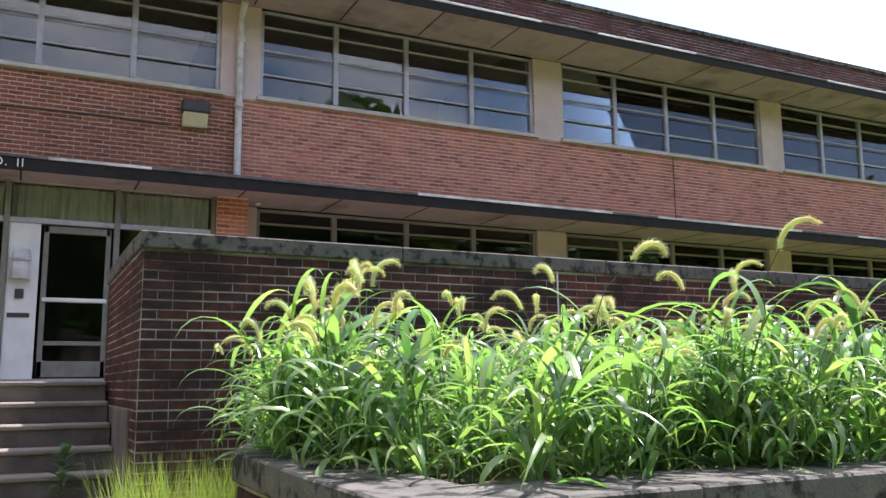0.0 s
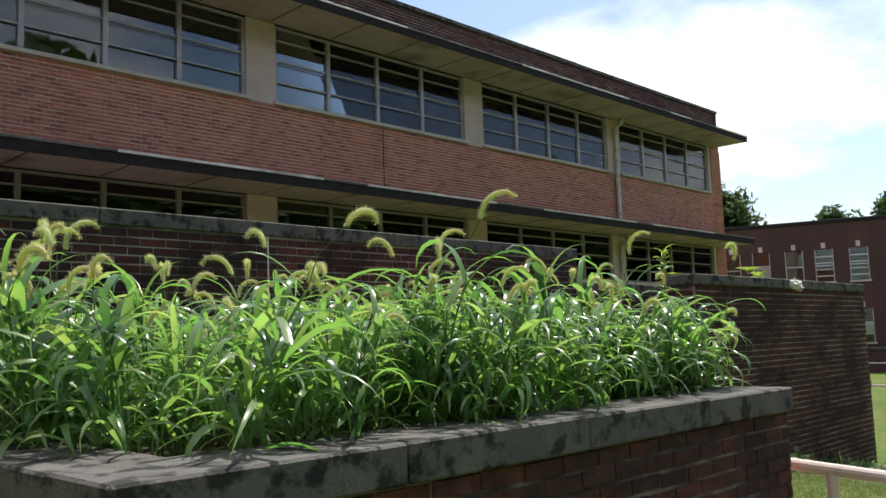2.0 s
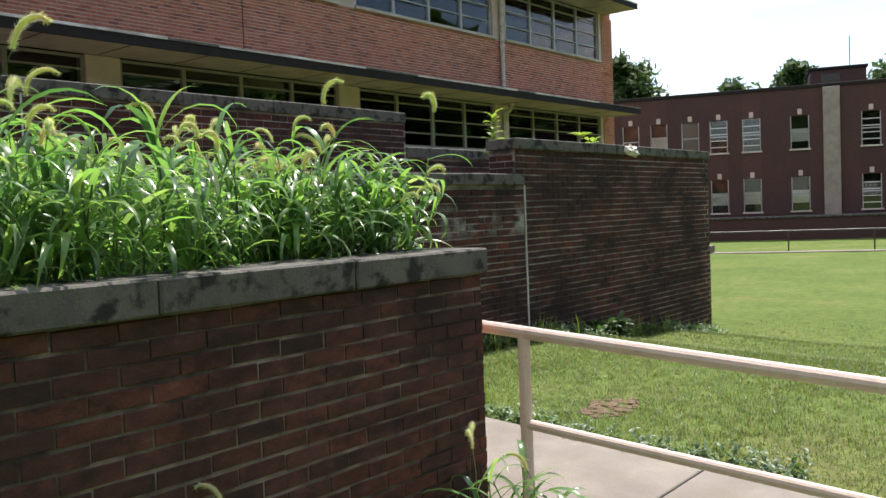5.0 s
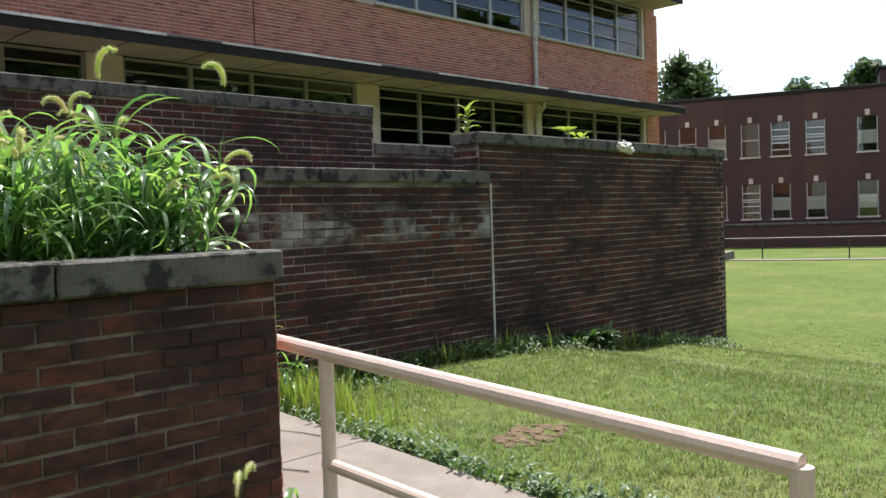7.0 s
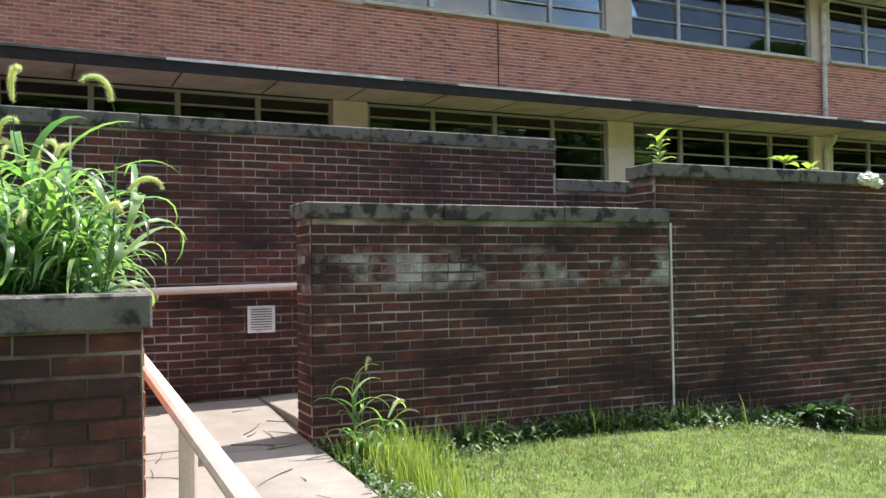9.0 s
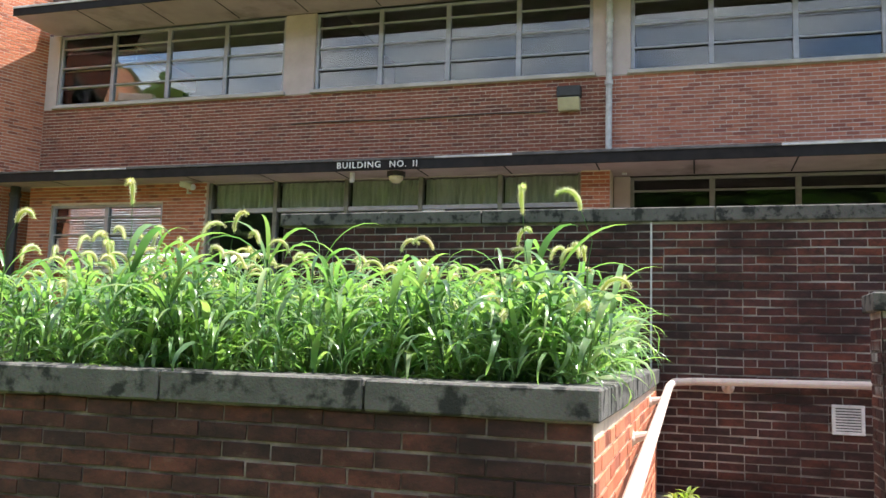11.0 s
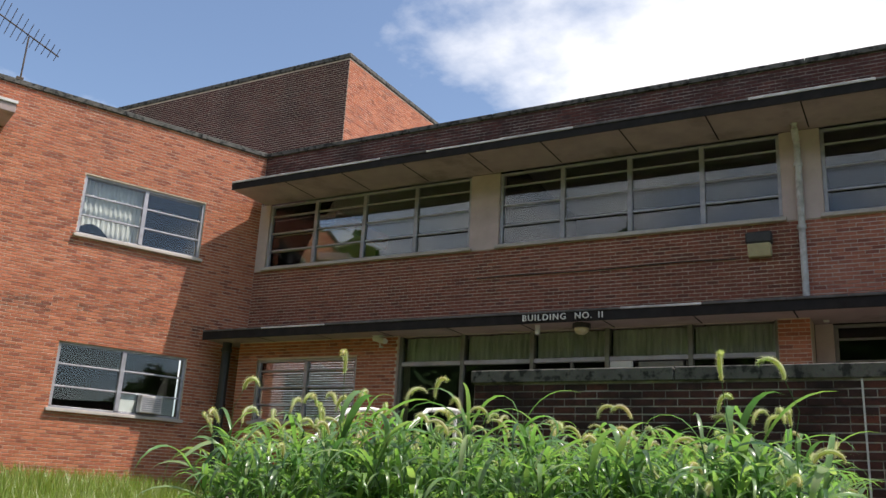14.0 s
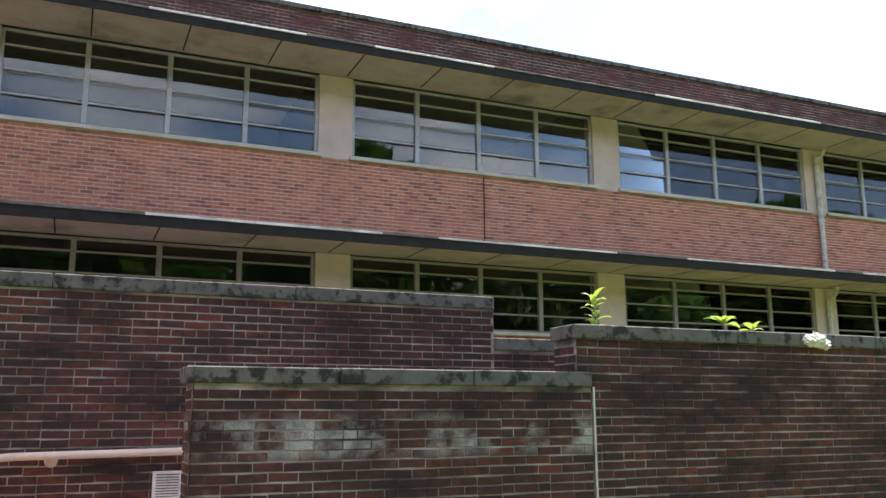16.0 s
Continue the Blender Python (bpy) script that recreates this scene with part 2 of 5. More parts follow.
M_BLACK = surf("black_metal", (0.03, 0.028, 0.026), (0.045, 0.04, 0.036), 12, 0.5, 0.1)
M_CURTAIN = surf("green_curtain", (0.84, 0.81, 0.72), (0.68, 0.65, 0.54), 6, 0.9, 0.2, stain=(0.16, 0.18, 0.12), stain_scale=7, stain_amt=0.55, stretch=(1, 1, 0.25))
M_BLIND = surf("tan_blind", (0.19, 0.155, 0.12), (0.14, 0.115, 0.09), 6, 0.7, 0.1)
M_LENS = surf("lamp_lens", (0.66, 0.58, 0.36), (0.56, 0.48, 0.30), 8, 0.35, 0.1)
M_BARK = surf("bark", (0.12, 0.09, 0.065), (0.07, 0.05, 0.04), 12, 0.95, 0.6)
M_SOIL = surf("planter_soil", (0.10, 0.075, 0.05), (0.06, 0.045, 0.03), 9, 0.98, 0.6)
M_CLOD = surf("dry_earth", (0.17, 0.115, 0.065), (0.10, 0.07, 0.042), 14, 0.98, 0.6)
M_ROOF = surf("roof_gravel", (0.26, 0.25, 0.24), (0.2, 0.19, 0.18), 5, 0.95, 0.4)




def leaf_mat(name, tones, trans, rough=0.38):
    m, t, p = nodes(name)
    src = t.nodes.new("ShaderNodeNewGeometry").outputs["Random Per Island"]
    k = len(tones)
    r = ramp_node(t, src, [((i + 0.5) / k, c) for i, c in enumerate(tones)])
    n = noise_node(t, 14, 3)
    col = mix_node(t, "OVERLAY", 0.3, r.outputs["Color"], n.outputs["Color"])
    t.links.new(col, p.inputs["Base Color"])
    p.inputs["Roughness"].default_value = rough
    tr, mx = t.nodes.new("ShaderNodeBsdfTranslucent"), t.nodes.new("ShaderNodeMixShader")
    warm = mix_node(t, "MULTIPLY", 1.0, col, (1.62, 1.82, 0.8))
    t.links.new(warm, tr.inputs["Color"])
    mx.inputs[0].default_value = trans
    out = t.nodes["Material Output"]
    t.links.new(p.outputs[0], mx.inputs[1])
    t.links.new(tr.outputs[0], mx.inputs[2])
    t.links.new(mx.outputs[0], out.inputs["Surface"])
    return m


M_LEAF = leaf_mat("foxtail_leaf", [(0.14, 0.25, 0.095), (0.20, 0.315, 0.115), (0.10, 0.195, 0.09), (0.27, 0.36, 0.165), (0.06, 0.125, 0.06)], 0.47, 0.28)
M_HEAD = leaf_mat("foxtail_seed_head", [(0.46, 0.46, 0.29), (0.56, 0.54, 0.38), (0.40, 0.42, 0.24)], 0.36, 0.75)
M_TREE = leaf_mat("tree_leaf", [(0.045, 0.085, 0.025), (0.06, 0.11, 0.03), (0.035, 0.07, 0.02), (0.08, 0.12, 0.04)], 0.3, 0.5)
M_LAWN = leaf_mat("lawn_blade", [(0.115, 0.16, 0.045), (0.14, 0.18, 0.055), (0.09, 0.135, 0.04), (0.22, 0.2, 0.11)], 0.3, 0.5)
M_WEED = leaf_mat("weed_leaf", [(0.05, 0.10, 0.03), (0.07, 0.13, 0.035), (0.04, 0.08, 0.028), (0.09, 0.14, 0.045)], 0.3, 0.45)
M_LIME = leaf_mat("lime_leaf", [(0.17, 0.24, 0.05), (0.22, 0.29, 0.07), (0.26, 0.28, 0.10)], 0.4, 0.4)

for _m, _v in ((M_ROSE, 0.3), (M_DUSK, 0.3), (M_DUSK_P, 0.3), (M_ROSE_P, 0.3), (M_EDGE, 0.12), (M_RED, 0.3), (M_RED_P, 0.3), (M_OLD, 0.15), (M_OLD_P, 0.15), (M_SALT, 0.15), (M_SALT_P, 0.15), (M_PLUM, 0.15), (M_PLANT, 0.15), (M_PLANT_P, 0.15), (M_MORTAR_DIM, 0.15), (M_MORTAR_OLD, 0.15), (M_COPING, 0.25), (M_DARK, 0.1), (M_TREE, 0.15)):
    _m.node_tree.nodes["Principled BSDF"].inputs["Specular IOR Level"].default_value = _v

M_GROUND, _t, _p = nodes("lawn_ground")
_a, _b, _c, _d = noise_node(_t, 0.5, 8), noise_node(_t, 40, 6), noise_node(_t, 2.4, 8), noise_node(_t, 6, 8)
_g = ramp_node(_t, _a.outputs["Fac"], ((0.3, (0.09, 0.135, 0.034)), (0.55, (0.122, 0.165, 0.043)), (0.75, (0.19, 0.18, 0.075)))).outputs["Color"]
_s = ramp_node(_t, _c.outputs["Fac"], ((0.66, (0, 0, 0)), (0.78, (0.75,) * 3))).outputs["Color"]
_g = mix_node(_t, "MIX", _s, _g, (0.26, 0.20, 0.12))
_g = mix_node(_t, "OVERLAY", 0.4, _g, _b.outputs["Fac"])
_g = mix_node(_t, "MULTIPLY", 1.0, _g, ramp_node(_t, _d.outputs["Fac"], ((0.3, (0.7,) * 3), (0.7, (1.2,) * 3))).outputs["Color"])
_t.links.new(_g, _p.inputs["Base Color"])
_p.inputs["Roughness"].default_value = 0.9
_p.inputs["Specular IOR Level"].default_value = 0.08
bump_node(_t, _p, _b.outputs["Fac"], 0.8, 0.04)

M_GLASS, _t, _p = nodes("window_glass")
_tr, _gl, _mx, _fr = (_t.nodes.new(k) for k in ("ShaderNodeBsdfTransparent", "ShaderNodeBsdfGlossy", "ShaderNodeMixShader", "ShaderNodeFresnel"))
_tr.inputs["Color"].default_value = (0.9, 0.92, 0.91, 1)
_gl.inputs["Roughness"].default_value = 0.0
_gl.inputs["Color"].default_value = (0.95, 0.97, 1.0, 1)
_fr.inputs["IOR"].default_value = 1.52
_t.links.new(_fr.outputs[0], _mx.inputs[0])
_t.links.new(_tr.outputs[0], _mx.inputs[1])
_t.links.new(_gl.outputs[0], _mx.inputs[2])
_t.links.new(_mx.outputs[0], _t.nodes["Material Output"].inputs["Surface"])


# ---- building blocks ----
def mesh_of(name, verts, faces, material, smooth=False):
    me = bpy.data.meshes.new(name)
    me.from_pydata([tuple(v) for v in verts], [], faces)
    me.materials.append(material)
    if smooth:
        me.polygons.foreach_set("use_smooth", [True] * len(me.polygons))
    me.update()
    return me


def data_of(name, bm, material, smooth=False):
    me = bpy.data.meshes.new(name)
    bm.normal_update()
    bm.to_mesh(me)
    bm.free()
    me.materials.append(material)
    if smooth:
        me.polygons.foreach_set("use_smooth", [True] * len(me.polygons))
    return me


def part(name, bm, material, parent=None, label="", smooth=False):
    ob = new(name, data_of(name, bm, material, smooth))
    ob.parent = parent
    if label:
        ob["label"] = label
    return ob


def thing(name, label, category, m=None, group="", kind=""):
    ob = new(name)
    ob.empty_display_size = 0.1
    if m is not None:
        ob.matrix_basis = m
    return tagged(ob, label, category, group, kind)


def add_box(bm, lo, hi, bevel=0.0):
    lo, hi = Vector(lo), Vector(hi)
    g = bmesh.ops.create_cube(bm, size=1.0)
    vs = g["verts"]
    for v in vs:
        v.co = Vector((lo[i] + (v.co[i] + 0.5) * (hi[i] - lo[i]) for i in range(3)))
    if bevel:
        es = list({e for v in vs for e in v.link_edges})
        bmesh.ops.bevel(bm, geom=es, offset=bevel, segments=1, affect="EDGES", profile=0.5)
    return vs


def box(lo, hi, bevel=0.0):
    bm = bmesh.new()
    add_box(bm, lo, hi, bevel)
    return bm


def add_tube(bm, pts, r, n=10, cap=True):
    pts = [Vector(p) for p in pts]
    rings = []
    for i, p in enumerate(pts):
        d = (pts[min(i + 1, len(pts) - 1)] - pts[max(i - 1, 0)]).normalized()
        a = d.cross(Vector((0, 0, 1)) if abs(d.z) < 0.95 else Vector((1, 0, 0))).normalized()
        b = d.cross(a)
        rr = r[i] if isinstance(r, (list, tuple)) else r
        rings.append([bm.verts.new(p + rr * (math.cos(2 * math.pi * k / n) * a + math.sin(2 * math.pi * k / n) * b)) for k in range(n)])
    for u, v in zip(rings, rings[1:]):
        for k in range(n):
            bm.faces.new((u[k], u[(k + 1) % n], v[(k + 1) % n], v[k]))
    if cap:
        bm.faces.new(rings[0][::-1])
        bm.faces.new(rings[-1])
    return bm


def tube(pts, r, n=10):
    return add_tube(bmesh.new(), pts, r, n)


def cells(length, z0, z1, holes):
    """The rectangles that are left of a wall when its holes are cut out."""
    us = sorted({0, length, *[min(max(h[i], 0), length) for h in holes for i in (0, 1)]})
    zs = sorted({z0, z1, *[min(max(h[i], z0), z1) for h in holes for i in (2, 3)]})
    out = []
    for a, b in zip(us, us[1:]):
        run = None
        for c, d in zip(zs, zs[1:]):
            if not any(h[0] < (a + b) / 2 < h[1] and h[2] < (c + d) / 2 < h[3] for h in holes):
                if run and abs(run[3] - c) < 1e-6:
                    run[3] = d
                else:
                    run = [a, b, c, d]
                    out.append(run)
            else:
                run = None
    return out


BL, BH, ML, MH = 0.1965, 0.0562, 0.2032, 0.0677
BOX_F = [(0, 1, 2, 3), (0, 4, 5, 1), (1, 5, 6, 2), (2, 6, 7, 3), (3, 7, 4, 0)]
BRICK_DATA = {}


def brick_data(w, material):
    key = (round(w, 2), material.name)
    if key not in BRICK_DATA:
        d, c = 0.006, 0.002
        x, z = w / 2, BH / 2
        vs = [(-x + c, -d, -z + c), (x - c, -d, -z + c), (x - c, -d, z - c), (-x + c, -d, z - c), (-x, 0, -z), (x, 0, -z), (x, 0, z), (-x, 0, z)]
        BRICK_DATA[key] = mesh_of("brick", vs, BOX_F, material)
    return BRICK_DATA[key]


def wall(name, o, ang, length, z0, z1, thick, mortar, bricks, bricks_p, holes=(), near=None, label="", bond=6, proud=0.0055, cap=300):
    """A brick wall: a mortar core with holes, and bricks that stand proud of it on the face to the right of its run.
    o: start of the face; ang: heading of the run; near: (u0, u1, z0, z1), the stretch whose bricks are single objects."""
    base = Matrix.Translation((o[0], o[1], 0)) @ Matrix.Rotation(radians(ang), 4, "Z")
    bm = bmesh.new()
    for a, b, c, d in cells(length, z0, z1, holes):
        add_box(bm, (a, 0, c), (b, thick, d))
    core = part(name, bm, mortar, None)
    core.matrix_basis = base
    tagged(core, label, "wall", "", "structure")
    rng = random.Random(name)
    vs, fs, single = [], [], 0
    for row in range(int((z1 - z0) / MH + 0.5)):
        zc = z0 + (row + 0.5) * MH
        if zc + BH / 2 > z1 + 0.005:
            continue
        u, k = (0 if row % 2 else -ML / 2), 0
        header = bond and row % bond == 0
        while u < length:
            w = ML / 2 if header and k % 2 else ML
            a, b = max(u, 0.0), min(u + w, length)
            u, k = u + w, k + 1
            if any(h[2] - 0.02 < zc < h[3] + 0.02 and a < h[1] and b > h[0] for h in holes):
                for h in holes:
                    if h[2] - 0.02 < zc < h[3] + 0.02:
                        if a < h[0] < b:
                            b = h[0]
                        elif a < h[1] < b:
                            a = h[1]
                        elif h[0] <= a and b <= h[1]:
                            b = a
            w = b - a - (ML - BL)
            if w < 0.03:
                continue
            uc = (a + b) / 2
            jy = rng.uniform(-0.002, 0.002)
            if near and near[0] < uc < near[1] and near[2] < zc < near[3] and single < cap:
                single += 1
                q = new("brick", brick_data(w, bricks_p))
                q.parent = core
                q.location = (uc + rng.uniform(-0.002, 0.002), jy, zc + rng.uniform(-0.003, 0.003))
                q.rotation_euler = (rng.uniform(-0.02, 0.02), rng.uniform(-0.014, 0.014), rng.uniform(-0.012, 0.012))
                continue
            i, x, z, e = len(vs), w / 2, BH / 2, 0.003
            y, zz = -proud + jy, zc + rng.uniform(-0.0015, 0.0015)
            vs += [(uc - x + e, y, zz - z + e), (uc + x - e, y, zz - z + e), (uc + x - e, y, zz + z - e), (uc - x + e, y, zz + z - e),
                   (uc - x, 0, zz - z), (uc + x, 0, zz - z), (uc + x, 0, zz + z), (uc - x, 0, zz + z)]
            fs += [tuple(i + n for n in f) for f in BOX_F]
    if vs:
        q = new("brickwork", mesh_of("brickwork", vs, fs, bricks))
        q.parent = core
        tagged(q, kind="stuff")
    return core


def coping(name, pts, width, z, h, label, joint=1.25, over=0.03):
    """Coping stones along a line of points: one stone a joint, each a part with worn edges."""
    top = thing(name, label, "coping", kind="structure")
    rng = random.Random(name)
    for a, b in zip(pts, pts[1:]):
        a, b = Vector((*a, 0)), Vector((*b, 0))
        d = b - a
        n = max(1, round(d.length / joint))
        m = Matrix.Translation((a.x, a.y, z)) @ Matrix.Rotation(math.atan2(d.y, d.x), 4, "Z")
        for k in range(n):
            l = d.length / n
            q = part("coping_stone", box((0.004, -over, 0), (l - 0.004, width + over, h + rng.uniform(-0.003, 0.003)), 0.008), M_COPING, top)
            q.matrix_basis = m @ Matrix.Translation((k * l, rng.uniform(-0.004, 0.004), 0))
    return top


# ---- ground ----
GX = [(-400, 1.6), (-30, 1.5), (-10, 1.12), (-4, 0.62), (0, 0.12), (3, 0.0), (6, 0.0), (9, 0.0), (11.5, -0.3), (14.2, -0.62), (25, -0.85), (45, -0.85), (60, -0.9), (500, -0.9)]


def ground_z(x, y):
    for (a, p), (b, q) in zip(GX, GX[1:]):
        if a <= x <= b:
            k = (x - a) / (b - a)
            h = p + (q - p) * (k * k * (3 - 2 * k) if b - a < 50 else k)
            break
    else:
        h = GX[-1][1]
    return h + 0.05 * min(max(y + 9.1, -8), 1.5) * max(0, 1 - abs(x - 4) / 14)


xs = sorted({*[round(-30 + 0.75 * i, 2) for i in range(122)], *range(-400, -30, 40), *range(70, 500, 40)})
ys = sorted({*[round(-26 + 0.75 * i, 2) for i in range(80)], *range(-400, -30, 40), *range(40, 500, 40)})
gv = [(x, y, ground_z(x, y) + 0.03 * noise.noise(Vector((x * 0.7, y * 0.7, 0)))) for y in ys for x in xs]
gf = [(j * len(xs) + i, j * len(xs) + i + 1, (j + 1) * len(xs) + i + 1, (j + 1) * len(xs) + i) for j in range(len(ys) - 1) for i in range(len(xs) - 1)]
ground = tagged(new("ground", mesh_of("ground", gv, gf, M_GROUND, True)), "green mown lawn with dry brown patches", "lawn", kind="structure")


def path_z(y):
    return 0.2 + 0.064 * (max(y, -12.4) + 7.5)


walkway = thing("pavement", "worn pale concrete walkway slabs with cracked joints", "path", kind="structure")
for k in range(6):
    ya, yb = -7.5 - 1.6 * k, -7.5 - 1.6 * (k + 1)
    bm = box((4.62, yb + 0.006, -0.15), (6.04, ya - 0.006, 0), 0.006)
    for v in bm.verts:
        v.co.z += path_z(v.co.y)
    part("slab", bm, M_CONC, walkway)
bm = box((6.046, -8.77, -0.12), (15.0, -7.53, 0), 0.006)
for v in bm.verts:
    v.co.z += 0.2 + 0.05 * (v.co.x - 6)
part("ramp_slab", bm, M_CONC, walkway)

# ---- main building ----
P, W, X3 = 6.02, 5.36, 3.86
BAYS = [X3 + (n - 3) * P for n in range(1, 7)]
XL, XR = -8.48, 28.1
SILL, HEAD, SOF_U, TOP_U, PAR = 6.18, 7.68, 7.74, 7.89, 8.98
LSILL, LHEAD, SOF_L, TOP_L = 3.0, 4.27, 4.31, 4.48

wall("wall_spandrel_west", (XL, 0), 0, 3.5 - XL, TOP_L, SILL - 0.07, 0.35, M_MORTAR, M_DUSK, M_DUSK_P, near=(9.0, 11.9, 4.6, 6.0), label="dark red sooty brick spandrel over the entrance", bond=0)
wall("wall_spandrel", (3.5, 0), 0, XR - 3.5, TOP_L, SILL - 0.07, 0.35, M_MORTAR_PALE, M_ROSE, M_ROSE_P, near=(0.2, 3.0, 4.6, 6.0), label="rose-red brick spandrel wall with soot stains", bond=0)
wall("wall_parapet", (XL, 0), 0, XR - XL, TOP_U, PAR, 0.35, M_MORTAR_OLD, M_PLUM, M_PLUM, label="dark plum brick parapet above the canopy", bond=0)
wall("wall_lower", (3.6, 0), 0, XR - 3.6, -1.2, LSILL - 0.06, 0.35, M_MORTAR, M_RED, M_RED_P, label="brick wall below the lower windows", bond=0)
wall("wall_end", (XR - 0.6, -0.006), 0, 0.6, LSILL - 0.06, TOP_U, 0.34, M_MORTAR, M_RED, M_RED_P, label="brick end pier of the main building", bond=0)
wall("wall_east", (XR, 0), 90, 13, -1.2, PAR, 0.35, M_MORTAR, M_RED, M_RED_P, label="brick end wall of the main building", bond=0)
wall("wall_chimney", (XR + 0.02, 0.35), 0, 0.75, -1.2, 7.8, 1.2, M_MORTAR, M_RED, M_RED_P, label="stepped brick buttress at the building end", bond=0)
tagged(part("roof", box((XL, 0.36, 8.4), (XR - 0.01, 13, 8.6)), M_ROOF), "flat gravel roof", "roof", kind="structure")
tagged(part("wall_north", box((XL - 6, 13.01, -1), (XR, 13.3, 8.9)), M_RED), "plain brick rear wall", "wall", kind="structure")
coping("parapet_coping", [(XL, -0.02), (XR, -0.02)], 0.4, PAR, 0.1, "grey stone parapet coping", 2.0)

for nm, z0, z1, xa, xb, lab in (("canopy_upper", SOF_U, TOP_U, XL + 0.15, XR - 0.35, "upper"), ("canopy_lower", SOF_L, TOP_L, XL - 0.15, XR - 0.35, "lower")):
    c = thing(nm, "thin concrete canopy with dark weathered edge and tan soffit", "canopy", kind="structure")
    part("soffit", box((xa, -1.19, z0), (xb, -0.012, z0 + 0.06)), M_SOFFIT, c)
    part("slab", box((xa - 0.004, -1.2, z0 + 0.062), (xb + 0.004, -0.012, z1 - 0.01)), M_EDGE, c)
    part("fascia", box((xa - 0.01, -1.225, z0 - 0.015), (xb + 0.01, -1.202, z1), 0.006), M_EDGE, c, "dark stained fascia")
    bright, dull = bmesh.new(), bmesh.new()
    k, rng = xa, random.Random(nm)
    while k < xb:
        l = min(rng.uniform(0.7, 2.4), xb - k)
        bm = bright if rng.random() < 0.45 else dull
        add_box(bm, (k, -1.245, z1 - 0.012), (k + l - 0.01, -1.226, z1 + rng.uniform(0.02, 0.034)), 0.004)
        add_box(bm, (k, -1.2255, z1 + 0.002), (k + l - 0.01, -1.1, z1 + 0.018), 0.004)
        k += l
    part("drip_edge", bright, M_FLASH, c, "pale bent metal drip edge")
    part("drip_edge", dull, M_DULL, c, "blackened metal drip edge")
    for x in (xa + 1.505 * k for k in range(1, int((xb - xa) / 1.505) + 1)):
        part("soffit_joint", box((x - 0.012, -1.18, z0 - 0.004), (x + 0.012, -0.09, z0 + 0.002)), M_EDGE, c, "dark open joint between soffit panels")


def window(name, x0, w, z0, z1, lights, rows, y=0.08, label="", frame_mat=None, base=None, bar_mat=None):
    """A metal window of several lights, each of some panes one above another."""
    fm = frame_mat or bar_mat or M_ALU
    m = base @ Matrix.Translation((x0, y, z0)) if base is not None else Matrix.Translation((x0, y, z0))
    t = thing(name, label, "window", m, kind="structure")
    h = z1 - z0
    part("window_sill", box((-0.06, -0.16, -0.07), (w + 0.06, 0.06, 0), 0.008), M_SILL if frame_mat is None else fm, t, "pale stone sill")
    part("window_frame", box((0, -0.03, h - 0.05), (w, 0.05, h), 0.004), fm, t)
    part("window_frame", box((0, -0.03, 0.002), (w, 0.05, 0.05), 0.004), fm, t)
    lw = w / lights
    pane = None
    rng = random.Random(name)
    for i in range(lights + 1):
        a = min(max(i * lw - 0.045, 0), w - 0.06)
        part("mullion", box((a, -0.045, 0.05), (a + (0.09 if 0 < i < lights else 0.06), 0.05, h - 0.05), 0.006), fm, t)
    for i in range(lights):
        for r in range(1, rows):
            zz = h * (r / rows + (0.022 * r if rows == 4 else 0))
            part("glazing_bar", box((i * lw + 0.046, -0.028, zz - 0.016), ((i + 1) * lw - 0.046, 0.03, zz + 0.016), 0.004), fm, t)
        for r in range(rows):
            q = new("pane", pane.data) if pane else part("pane", box((-lw / 2 + 0.03, -0.003, 0.0), (lw / 2 - 0.03, 0.003, h / rows - 0.02)), M_GLASS, t)
            pane = pane or q
            q.parent = t
            q.location = ((i + 0.5) * lw, 0.01, h * r / rows + 0.01)
            q.rotation_euler = (rng.uniform(-0.012, 0.012), 0, rng.uniform(-0.012, 0.012))
            q.visible_shadow = False
    return t


for i, x in enumerate(BAYS):
    window(f"window_{i + 1}", x, W, SILL, HEAD + 0.05, 4, 4, label="four-light aluminium ribbon window with dark glass")
    if i >= 2:
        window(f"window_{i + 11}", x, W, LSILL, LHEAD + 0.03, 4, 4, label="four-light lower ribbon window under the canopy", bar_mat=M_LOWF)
for i in range(1, 7):
    x = BAYS[i] - (P - W) if i < 6 else BAYS[5] + W
    b = (P - W) if i < 6 else 0.15
    tagged(part("pier", box((x + 0.002, -0.012, SILL - 0.068), (x + b - 0.002, 0.3, SOF_U - 0.002), 0.008), M_TAN), "tan painted pier between upper windows", "pier", "tan piers", "structure")
    if i >= 3:
        tagged(part("pier", box((x + 0.002, -0.012, LSILL - 0.058), (x + b - 0.002, 0.3, SOF_L - 0.002), 0.008), M_TAN), "tan painted pier between lower windows", "pier", "tan piers", "structure")
tagged(part("pier", box((XL + 0.002, -0.006, SILL - 0.068), (BAYS[0] - 0.002, 0.3, SOF_U - 0.002)), M_TAN), "tan pier at the inner corner", "pier", "tan piers", "structure")
tagged(part("pier", box((3.585, -0.012, LSILL - 0.058), (X3 - 0.002, 0.3, SOF_L - 0.002), 0.008), M_TAN), "tan pier beside the entrance", "pier", "tan piers", "structure")
